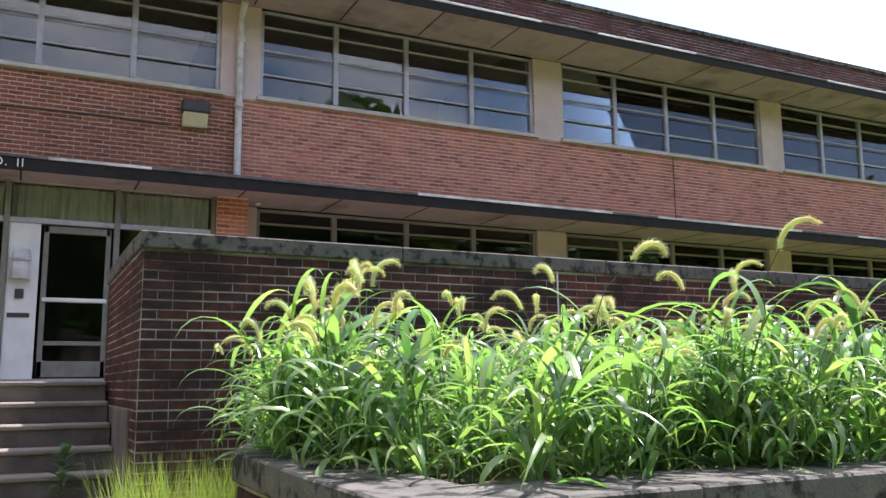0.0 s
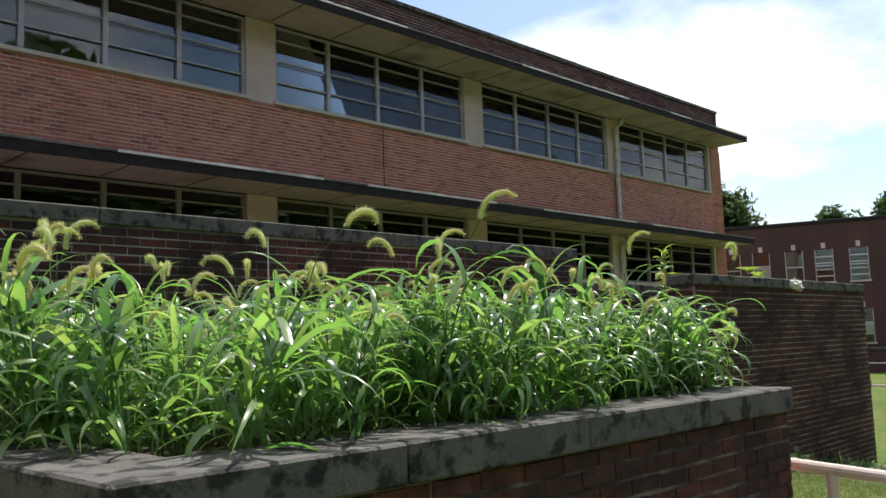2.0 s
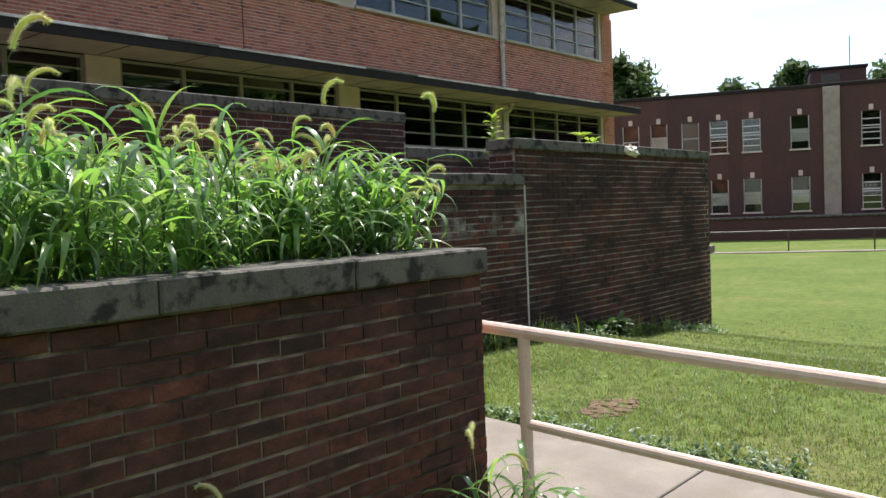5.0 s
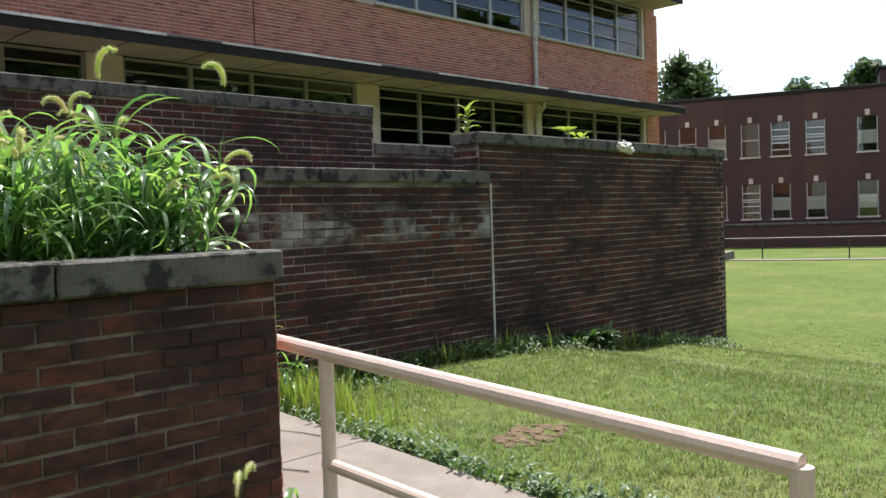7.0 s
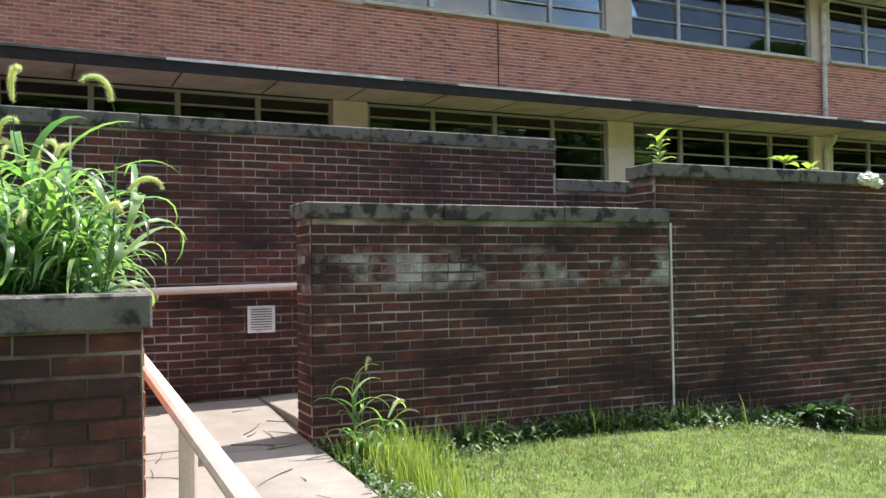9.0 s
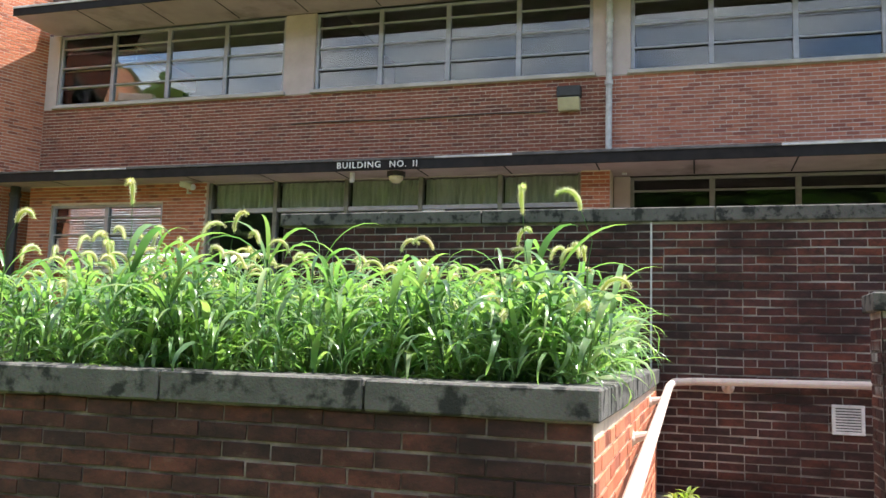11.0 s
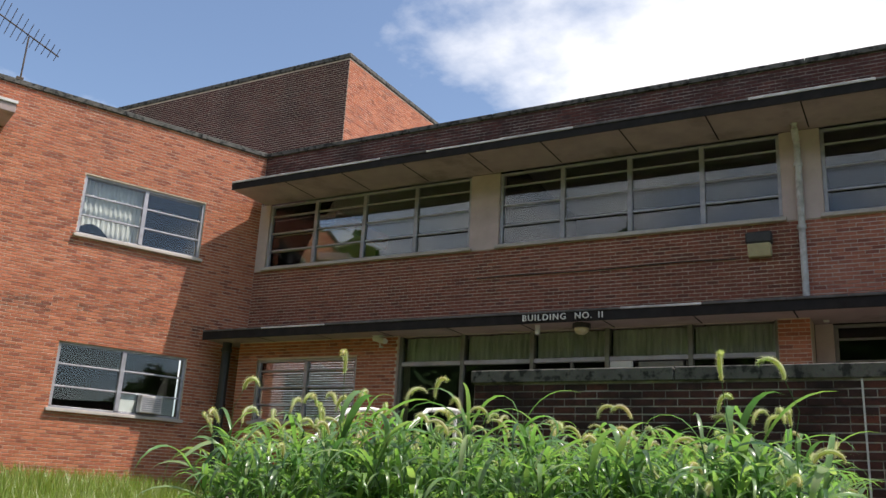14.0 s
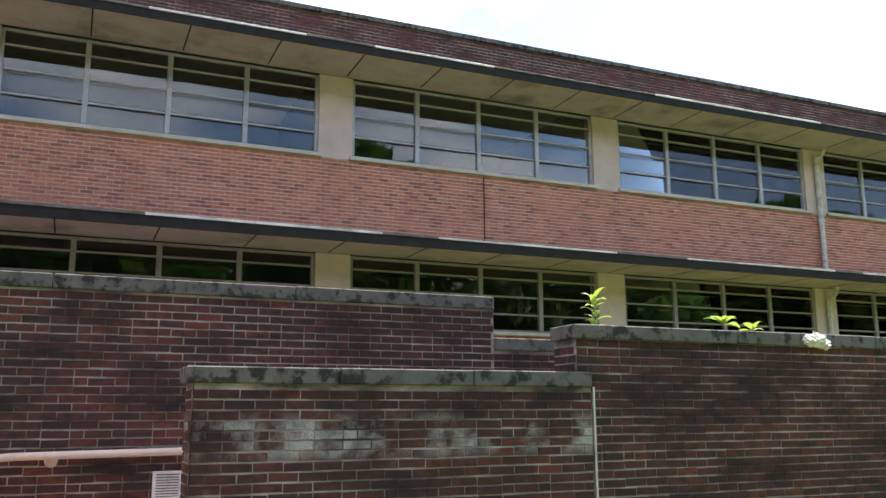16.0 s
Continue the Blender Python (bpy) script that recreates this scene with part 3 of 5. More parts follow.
# rooms behind the glass, their lack of light put into a near-black colour
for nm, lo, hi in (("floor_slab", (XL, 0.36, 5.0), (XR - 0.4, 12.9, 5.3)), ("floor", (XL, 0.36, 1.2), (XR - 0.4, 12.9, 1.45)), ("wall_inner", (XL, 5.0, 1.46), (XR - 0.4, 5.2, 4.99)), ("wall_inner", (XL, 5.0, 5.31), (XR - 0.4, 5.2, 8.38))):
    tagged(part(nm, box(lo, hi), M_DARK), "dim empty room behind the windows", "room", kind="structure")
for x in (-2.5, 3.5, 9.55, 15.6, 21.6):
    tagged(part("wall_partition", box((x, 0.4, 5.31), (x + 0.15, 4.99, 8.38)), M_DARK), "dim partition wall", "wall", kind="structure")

# ---- entrance ----
EY, FL = -0.6, 1.5
wall("wall_entrance", (-8.1, EY), 0, 4.1, 0.3, SOF_L, 0.55, M_MORTAR, M_RED, M_RED_P, holes=[(0.55, 3.15, 2.62, 3.92)], label="orange brick wall beside the entrance", bond=0)
window("window_21", -7.55, 2.6, 2.62, 3.92, 2, 4, y=EY + 0.08, label="two-light window with closed tan blinds")
bl = thing("window_blind", "closed tan slatted blind behind the glass", "blind")
for k in range(24):
    part("slat", box((-7.5, EY + 0.2, 2.66 + k * 0.052), (-4.98, EY + 0.215, 2.66 + k * 0.052 + 0.044)), M_BLIND, bl)
wall("wall_entrance_pier", (3.1, EY), 0, 0.48, FL - 1, SOF_L, 0.58, M_MORTAR, M_RED, M_RED_P, near=(0, 1, 2.4, 4.4), label="orange brick pier beside the entrance", bond=0)
wall("wall_entrance_pier_side", (3.1, -0.02), -90, 0.57, FL - 1, SOF_L, 0.02, M_MORTAR, M_RED, M_RED_P, label="side of the entrance pier", bond=0)

SY = EY + 0.15
store = thing("storefront", "old metal-framed glass entrance with transom curtains", "entrance", kind="structure")
SX = [-3.98, -2.59, -1.16, 0.26, 1.70, 3.08]
part("head_rail", box((-3.98, SY - 0.06, 4.30), (3.08, SY + 0.06, SOF_L - 0.003), 0.006), M_TAN, store)
part("transom_rail", box((-3.98, SY - 0.05, 3.72), (3.08, SY + 0.05, 3.80), 0.006), M_ALU, store)
part("threshold", box((-3.98, SY - 0.08, FL), (3.08, SY + 0.08, FL + 0.06), 0.006), M_ALU, store)
for x in SX:
    part("mullion", box((x - 0.04, SY - 0.07, FL + 0.06), (x + 0.04, SY + 0.07, 4.30), 0.006), M_BRONZE, store)
part("mullion", box((-0.425, SY - 0.045, 3.0), (-0.375, SY + 0.045, 3.72), 0.004), M_BRONZE, store)
for a, b in zip(SX, SX[1:]):
    q = part("transom_pane", box((a + 0.04, SY - 0.004, 3.80), (b - 0.04, SY + 0.004, 4.30)), M_GLASS, store)
    q.visible_shadow = False
    if a not in (0.26,):
        q = part("pane", box((a + 0.04, SY - 0.004, FL + 0.06), (b - 0.04, SY + 0.004, 3.72)), M_GLASS, store)
        q.visible_shadow = False
    bm = bmesh.new()
    n = 60
    top = [bm.verts.new((a + 0.05 + (b - a - 0.1) * k / n, SY + 0.12 + 0.03 * math.sin(k * 1.25) + 0.012 * math.sin(k * 0.37), 4.29)) for k in range(n + 1)]
    bot = [bm.verts.new((v.co.x + 0.01 * math.sin(k * 0.9), v.co.y + 0.02 * math.sin(k * 1.25), 3.77 + 0.02 * math.sin(k * 0.5))) for k, v in enumerate(top)]
    for k in range(n):
        bm.faces.new((bot[k], bot[k + 1], top[k + 1], top[k]))
    tagged(part("curtain", bm, M_CURTAIN, None, "", True), "faded green pleated curtain behind the transom", "curtain", "transom curtains")
part("panel", box((0.30, SY - 0.03, FL + 0.06), (0.70, SY + 0.03, 3.72), 0.006), M_WHITE, store, "white painted panel")
door = thing("door_1", "glass entrance door in a worn metal frame", "door", kind="structure")
for lo, hi in (((0.74, 3.60), (1.62, 3.70)), ((0.74, FL + 0.08), (1.62, FL + 0.30))):
    part("rail", box((lo[0], SY - 0.025, lo[1]), (hi[0], SY + 0.025, hi[1]), 0.005), M_BRONZE, door)
for x in (0.74, 1.56):
    part("stile", box((x, SY - 0.025, FL + 0.08), (x + 0.07, SY + 0.025, 3.70), 0.005), M_BRONZE, door)
part("door_handle", box((0.76, SY - 0.09, 2.62), (1.60, SY - 0.05, 2.68), 0.012), M_WHITE, door, "pale push bar across the glass")
q = part("pane", box((0.80, SY - 0.004, FL + 0.28), (1.57, SY + 0.004, 3.62)), M_GLASS, door)
q.visible_shadow = False
part("kick_rail", box((0.80, SY - 0.02, 2.02), (1.57, SY + 0.02, 2.08), 0.004), M_BRONZE, door)
mb = thing("mail_box", "rounded grey metal mail box on the white panel", "mail box", pose(0.47, SY - 0.03, 3.12))
bm = bmesh.new()
prof = [(-0.13, 0), (-0.13, -0.10), (-0.09, -0.15), (0.09, -0.15), (0.13, -0.10), (0.13, 0)]
va = [bm.verts.new((x, y, -0.2)) for x, y in prof]
vb = [bm.verts.new((x, y, 0.16)) for x, y in prof]
vc = [bm.verts.new((x * 0.8, y * 0.8, 0.22)) for x, y in prof]
for u, v in ((va, vb), (vb, vc)):
    for k in range(6):
        bm.faces.new((u[k], u[(k + 1) % 6], v[(k + 1) % 6], v[k]))
bm.faces.new(va[::-1])
bm.faces.new(vc)
part("body", bm, M_FLASH, mb)
part("lid", box((-0.14, -0.165, 0.05), (0.14, -0.152, 0.09), 0.004), M_ALU, mb)
tagged(part("card_reader", box((0.42, SY - 0.07, 2.66), (0.53, SY - 0.032, 2.79), 0.008), M_BLACK), "small black card reader on the panel", "card reader")
tagged(part("letter_slot", box((0.34, SY - 0.05, 2.40), (0.62, SY - 0.032, 2.46), 0.006), M_BLACK), "dark metal letter slot in the panel", "letter slot")

# lettering on the canopy edge
SIGN = thing("sign_letters", "white raised letters reading BUILDING NO. II on the canopy", "sign")
for txt, x, sz in (("BUILDING", -1.05, 0.155), ("NO.", -0.08, 0.155), ("II", 0.34, 0.155)):
    cu = bpy.data.curves.new("word", "FONT")
    cu.body, cu.size, cu.extrude, cu.space_character = txt, sz, 0.012, 1.22
    cu.materials.append(M_WHITE)
    q = new("word", cu)
    q.parent = SIGN
    q.matrix_basis = pose(x, -1.242, SOF_L + 0.03, 90, 0, 0)


def flood_lamp(m):
    t = thing("wall_lamp", "dark wall-pack lamp with a yellowed lens", "lamp", m)
    part("hood", box((-0.21, -0.20, 0.0), (0.21, 0, 0.2), 0.02), M_BLACK, t)
    bm = box((-0.19, -0.19, -0.22), (0.19, 0, -0.004), 0.015)
    for v in bm.verts:
        if v.co.z < -0.1 and v.co.y < -0.1:
            v.co.y += 0.09
    part("lens", bm, M_LENS, t, "yellowed prismatic lens")


flood_lamp(pose(2.81, -0.01, 5.72))
lamp = thing("ceiling_lamp", "small round lamp under the canopy", "lamp", pose(-0.05, -0.95, SOF_L - 0.001))
part("base", tube([(0, 0, 0), (0, 0, -0.08)], 0.16, 14), M_BLACK, lamp)
part("globe", tube([(0, 0, -0.082), (0, 0, -0.14), (0, 0, -0.19)], [0.13, 0.12, 0.06], 14), M_LENS, lamp, "amber glass globe")
sc = thing("sensor", "small pale sensor hanging below the canopy", "sensor", pose(-0.85, -1.0, SOF_L - 0.001))
part("body", tube([(0, 0, 0), (0, 0, -0.17)], 0.045, 10), M_WHITE, sc)
cctv = thing("security_camera", "white security camera on a wall bracket", "camera", pose(-4.35, EY - 0.01, 4.2))
part("bracket", tube([(0, 0, -0.1), (0.02, -0.12, -0.12), (0.03, -0.14, 0)], 0.025, 8), M_WHITE, cctv)
part("housing", tube([(-0.13, -0.10, 0.06), (0.2, -0.22, -0.03)], 0.06, 10), M_WHITE, cctv)
part("shield", box((-0.1, -0.25, 0.085), (0.14, -0.08, 0.095), 0.003), M_WHITE, cctv)
tagged(part("junction_box", box((3.75, -0.36, 4.28), (3.83, -0.28, SOF_L - 0.002), 0.006), M_WHITE), "small white junction box under the canopy", "junction box")


def downspout(x, z0, z1, label):
    t = thing("downspout", label, "downspout", group="downspouts")
    part("pipe", tube([(x, -0.34, z1), (x, -0.34, z1 - 0.10), (x, -0.26, z1 - 0.18), (x, -0.12, z1 - 0.24), (x, -0.09, z1 - 0.34), (x, -0.09, z0)], 0.058, 10), M_PIPE, t)
    for z in (z0 + 0.12, (z0 + z1) / 2 - 0.2, z1 - 0.7):
        part("collar", tube([(x, -0.09, z), (x, -0.09, z + 0.07)], 0.075, 10), M_PIPE, t)


downspout(3.5, TOP_L + 0.03, SOF_U - 0.005, "peeling white-grey downspout pipe")
downspout(21.6, TOP_L + 0.03, SOF_U - 0.005, "grey downspout pipe between windows")
downspout(21.6, 1.0, SOF_L - 0.005, "grey lower downspout pipe with an elbow")
cb = thing("cable", "thin dark cable sagging along the brick", "cable")
part("wire", tube([(-2.6 + 0.5 * k, -0.03, 5.52 + 0.015 * math.sin(k)) for k in range(11)], 0.01, 6), M_BLACK, cb)
tagged(part("expansion_joint", box((12.62, -0.014, TOP_L + 0.03), (12.64, -0.0105, SILL - 0.08)), M_EDGE), "dark vertical expansion joint in the brick", "joint", kind="structure")

# ---- wing ----
WA = -113.4
WB = Matrix.Translation((XL, 0, 0)) @ Matrix.Rotation(radians(WA), 4, "Z")
# the run starts at the far end so that the brick face looks into the court
WL = 19.0
wd = Vector((math.cos(radians(WA)), math.sin(radians(WA))))
wstart = (XL + wd.x * WL, wd.y * WL)


def ws(s):
    return WL - s


wing_holes = [(ws(4.05), ws(1.37), 6.15, 7.46), (ws(4.0), ws(1.33), 2.58, 3.90)]
for a in (11.6,):
    wing_holes += [(ws(a), ws(6.05), 6.18, 7.9), (ws(a), ws(6.05), 2.58, 4.3)]
wall("wall_wing", wstart, WA + 180, WL, -0.3, 8.98, 0.35, M_MORTAR, M_RED, M_RED_P, holes=wing_holes, near=(ws(4.6), ws(1.8), 4.3, 5.6), label="sunlit orange-red brick wing wall", bond=0)
WBASE = Matrix.Translation((*wstart, 0)) @ Matrix.Rotation(radians(WA + 180), 4, "Z")
window("window_31", ws(4.05), 2.68, 6.15, 7.46, 2, 3, label="two-light window with torn white blind", base=WBASE)
window("window_32", ws(4.0), 2.67, 2.58, 3.90, 2, 3, label="two-light window with paper behind the glass", base=WBASE)
window("window_33", ws(11.6), 5.55, 6.18, 7.9, 4, 4, label="four-light ribbon window of the wing", base=WBASE)
window("window_34", ws(11.6), 5.55, 2.58, 4.3, 4, 4, label="four-light lower ribbon window of the wing", base=WBASE)
for z0, z1, nm in ((8.0, 8.22, "canopy_wing_upper"), (4.36, 4.58, "canopy_wing_lower")):
    c = thing(nm, "thin tan canopy over the wing windows", "canopy", WBASE, kind="structure")
    part("slab", box((ws(13), -0.95, z0), (ws(5.75), -0.012, z1), 0.01), M_SOFFIT, c)
    part("drip_edge", box((ws(13.02), -0.975, z1 - 0.04), (ws(5.73), -0.952, z1 + 0.02), 0.005), M_FLASH, c, "pale metal drip edge")
q = coping("wing_coping", [(0, -0.02), (WL, -0.02)], 0.4, 8.98, 0.11, "grey stone coping along the wing roof", 1.8)
q.matrix_basis = WBASE
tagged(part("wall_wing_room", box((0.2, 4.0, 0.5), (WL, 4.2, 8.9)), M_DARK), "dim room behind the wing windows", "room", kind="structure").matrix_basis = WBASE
tagged(part("floor_wing", box((0.2, 0.4, 5.0), (WL, 3.99, 5.3)), M_DARK), "floor of the wing, coloured near-black as unlit", "floor", kind="structure").matrix_basis = WBASE
tagged(part("roof_wing", box((0.2, 0.4, 8.3), (WL, 9.0, 8.5)), M_ROOF), "flat gravel roof of the wing", "roof", kind="structure").matrix_basis = WBASE
bm = bmesh.new()
n = 40
lo = [bm.verts.new((ws(4.0) + 1.28 * k / n, 0.22 + 0.02 * math.sin(k * 1.9), 6.22 + 0.25 * max(0, math.sin(k * 0.13 + 0.4))) ) for k in range(n + 1)]
hi = [bm.verts.new((v.co.x, v.co.y + 0.01, 7.42)) for v in lo]
for k in range(n):
    bm.faces.new((lo[k], lo[k + 1], hi[k + 1], hi[k]))
tagged(part("window_blind", bm, M_WHITE), "torn white blind hanging behind the glass", "blind").matrix_basis = WBASE
ac_unit = thing("air_conditioner", "white window air conditioner between side panels", "air conditioner", WBASE)
part("housing", box((ws(2.25), -0.16, 2.64), (ws(1.80), 0.12, 3.0), 0.012), M_FLASH, ac_unit)
part("side_panel", box((ws(2.62), 0.1, 2.64), (ws(2.26), 0.125, 3.02), 0.004), M_WHITE, ac_unit)
part("side_panel", box((ws(1.79), 0.1, 2.64), (ws(1.47), 0.125, 3.02), 0.004), M_WHITE, ac_unit)
for k in range(7):
    part("fin", box((ws(2.22), -0.168, 2.68 + 0.042 * k), (ws(1.83), -0.161, 2.7 + 0.042 * k)), M_ALU, ac_unit)
rod = thing("conduit", "thin dark conduit on the wing wall", "conduit", WBASE)
part("pipe", tube([(ws(5.62), -0.03, 0.5), (ws(5.62), -0.03, 2.6)], 0.013, 8), M_BLACK, rod)

ant = thing("tv_antenna", "rusty television antenna on the roof edge", "antenna", WBASE @ pose(ws(5.62), 0.15, 9.09) @ Matrix.Scale(0.85, 4))
part("mast", tube([(0, 0, 0), (0, 0, 1.25)], 0.02, 8), M_BARK, ant)
part("mount", box((-0.1, -0.1, -0.35), (0.06, 0.06, 0.12), 0.01), M_BARK, ant)
part("boom", tube([(-0.8, 0, 1.62), (0.75, 0, 0.98)], 0.02, 8), M_BARK, ant)
for k in range(11):
    u = -0.75 + 1.45 * k / 10
    l = 0.8 - 0.05 * k
    part("element", tube([(u, -l, 1.30 - u * 0.42 + 0.05), (u, 0, 1.30 - u * 0.42), (u, l, 1.30 - u * 0.42 - 0.04)], 0.009, 6), M_BARK, ant)
# added black pipe with collars, stands for the dark shaded recess in this corner
gap_pipe = thing("downspout", "added black pipe standing for the shaded gap in the wing's inner corner", "downspout", group="downspouts")
part("pipe", tube([(-8.36, -0.72, SOF_L - 0.005), (-8.36, -0.72, 0.7)], 0.1, 10), M_BLACK, gap_pipe)
for z in (1.6, 2.9, 4.1):
    part("collar", tube([(-8.36, -0.72, z), (-8.36, -0.72, z + 0.07)], 0.12, 10), M_BLACK, gap_pipe)

# tall block behind the roofs
blk = thing("stair_tower", "tall plain brick roof block, sides coloured for sun and shade", "roof block", kind="structure")
bx, by = -8.1, 2.45
part("wall", box((-19.5, by, 8.0), (bx, 9.5, 12.85)), M_MORTAR, blk)
part("roof_edge", box((-19.55, by - 0.04, 12.86), (bx + 0.04, 9.54, 13.0), 0.02), M_COPING, blk)
# dark brick carries the south side's shade and stains, orange brick the east sun
wall("wall_tower_south", (-19.5, by - 0.001), 0, 19.5 + bx, 8.0, 12.84, 0.0005, M_MORTAR, M_PLUM, M_PLUM, label="soot-stained brick side of the roof block, darkened for shade", bond=0)
wall("wall_tower_east", (bx + 0.001, by), 90, 9.5 - by, 8.0, 12.84, 0.0005, M_MORTAR, M_RED, M_RED, label="orange brick side of the roof block, brighter for sunlight", bond=0)

# ---- stairs and landing ----
st = thing("stairs", "concrete entrance steps, worn treads paled for sun, stained risers darkened for shade", "stairs", kind="structure")
NST, RISE, RUN = 9, 0.166, 0.28
for k in range(NST):
    z, y = FL - RISE * k, -5.4 - RUN * k
    # besides stain and wear, colours hold shade on risers and sun on treads
    part("riser", box((-3.2, y - RUN, -0.3), (1.21, y + 0.3 if k == 0 else y - 0.002, z - 0.042)), M_STEP, st, "stained riser, darkened for shade")
    part("tread", box((-3.2, y - RUN - 0.02, z - 0.04), (1.212, y + 0.3 if k == 0 else y - 0.024, z), 0.01), M_CONC, st, "worn tread, paler for the sun on it")
tagged(part("floor_landing", box((-4.1, -5.1 + 0.002, 0.2), (1.22, SY - 0.08, FL - 0.004), 0.01), M_STEP), "concrete entrance landing", "landing", kind="structure")
tagged(part("floor_terrace", box((1.222, -7.2, 0.2), (9.0, -0.03, 1.3), 0.01), M_STEP), "concrete terrace behind the garden wall", "terrace", kind="structure")
for x in (-1.65, -0.45):
    hr = thing("handrail", "white painted pipe handrail on the steps", "handrail", group="step handrails")
    part("rail", tube([(x, -7.5, 1.12), (x, -5.45, 2.35), (x, -4.9, 2.42), (x, -4.55, 2.42)], 0.03, 10), M_WHITE, hr)
    for y, za, zb in ((-7.3, 0.33, 1.24), (-4.7, FL - 0.01, 2.42)):
        part("post", tube([(x, y, za), (x, y, zb)], 0.026, 10), M_WHITE, hr)

# ---- garden walls ----
AY, AT = -7.53, 2.39
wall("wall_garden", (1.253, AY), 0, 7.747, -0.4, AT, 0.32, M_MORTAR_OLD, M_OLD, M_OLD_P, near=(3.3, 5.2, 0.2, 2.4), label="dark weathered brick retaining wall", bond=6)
coping("garden_coping", [(1.22, AY - 0.0), (9.0, AY - 0.0)], 0.32, AT, 0.12, "grey weathered stone coping on the garden wall", 2.1)
wall("wall_garden_return", (1.25, -5.1), -90, 2.43, -0.4, AT, 0.32, M_MORTAR_OLD, M_OLD, M_OLD_P, label="brick cheek wall beside the steps", bond=6)
coping("return_coping", [(1.25, -5.07), (1.25, AY + 0.33)], 0.32, AT, 0.12, "grey stone coping beside the steps", 1.1)
wall("wall_garden_low", (9.0, AY + 0.005), 0, 5.5, -0.6, 2.0, 0.32, M_MORTAR_OLD, M_OLD, M_OLD_P, label="lower stretch of the dark brick garden wall", bond=6)
coping("low_coping", [(9.0, AY), (14.5, AY)], 0.32, 2.0, 0.12, "grey stone coping on the lower wall", 1.4)
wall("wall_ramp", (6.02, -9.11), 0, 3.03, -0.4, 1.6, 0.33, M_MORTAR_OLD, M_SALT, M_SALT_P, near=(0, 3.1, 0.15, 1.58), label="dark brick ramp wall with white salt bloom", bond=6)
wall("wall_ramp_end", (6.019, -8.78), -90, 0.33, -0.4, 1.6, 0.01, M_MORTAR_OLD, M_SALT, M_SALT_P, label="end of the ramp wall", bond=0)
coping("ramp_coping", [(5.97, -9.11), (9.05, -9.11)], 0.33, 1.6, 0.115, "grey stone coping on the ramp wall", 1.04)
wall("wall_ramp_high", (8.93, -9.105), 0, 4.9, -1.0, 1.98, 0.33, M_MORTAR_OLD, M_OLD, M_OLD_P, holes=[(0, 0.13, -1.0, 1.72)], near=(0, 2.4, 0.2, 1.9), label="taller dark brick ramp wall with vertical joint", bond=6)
coping("high_coping", [(8.9, -9.105), (13.83, -9.105)], 0.33, 1.98, 0.115, "grey stone coping on the taller ramp wall", 1.5)
wall("wall_ramp_high_end", (8.928, -8.775), -90, 0.328, 1.72, 1.98, 0.02, M_MORTAR_OLD, M_OLD, M_OLD_P, label="end of the taller ramp wall", bond=0)
# the far end of the tall wall turns away in an arc
arc, ac, ar = [], (13.83, -8.405), 0.7
for k in range(9):
    a = radians(-90 + 11.25 * k)
    arc.append((ac[0] + ar * math.cos(a), ac[1] + ar * math.sin(a)))
for k, (a, b) in enumerate(zip(arc, arc[1:])):
    d = math.degrees(math.atan2(b[1] - a[1], b[0] - a[0]))
    wall(f"wall_ramp_arc_{k}", a, d, math.dist(a, b), -1.0, 1.98, 0.3, M_MORTAR_OLD, M_OLD, M_OLD_P, label="rounded end of the dark brick ramp wall", bond=0)
coping("arc_coping", arc, 0.3, 1.98, 0.115, "grey stone coping round the wall end", 1.0)
wall("wall_ramp_back", (14.53, -8.405), 90, 0.9, -1.0, 1.98, 0.3, M_MORTAR_OLD, M_OLD, M_OLD_P, label="dark brick ramp wall running back", bond=6)
tagged(part("control_joint", box((9.062, -9.126, -0.1), (9.076, -9.1115, 1.6)), M_FLASH), "pale vertical mortar joint between the walls", "joint", kind="structure")
tagged(part("control_joint", box((4.60, AY - 0.014, 0.9), (4.615, AY - 0.011, 2.5)), M_FLASH), "pale vertical joint in the garden wall", "joint", kind="structure")
vent = thing("wall_vent", "pale louvred vent grille in the brick wall", "vent", pose(5.945, AY - 0.012, 0.74) @ Matrix.Diagonal((0.77, 1, 0.7, 1)))
part("frame", box((0, -0.02, 0), (0.3, 0, 0.035), 0.004), M_FLASH, vent)
part("frame", box((0, -0.02, 0.285), (0.3, 0, 0.32), 0.004), M_FLASH, vent)
part("frame", box((0, -0.02, 0.036), (0.035, 0, 0.284), 0.004), M_FLASH, vent)
part("frame", box((0.265, -0.02, 0.036), (0.3, 0, 0.284), 0.004), M_FLASH, vent)
part("backing", box((0.03, -0.004, 0.03), (0.27, 0.002, 0.29)), M_BLACK, vent)
for k in range(8):
    part("slat", box((0.036, -0.016, 0.045 + 0.03 * k), (0.264, -0.006, 0.063 + 0.03 * k), 0.002), M_FLASH, vent)

# ---- planter ----
PX, PY, PT = 4.65, -11.84, 1.075
outline = [(PX, AY), (PX, PY), (1.34, PY), (1.36, -10.05), (2.2, AY)]
# shade and sun are in the colours: dark front, bright red side
wall("wall_planter_front", (1.34, PY), 0, PX - 1.34 - 0.003, -0.4821, PT, 0.26, M_MORTAR_DIM, M_PLANT, M_PLANT_P, near=(0.0, 3.3, -0.1, 1.06), label="weathered brick planter front, colour darkened for its shade", bond=0)
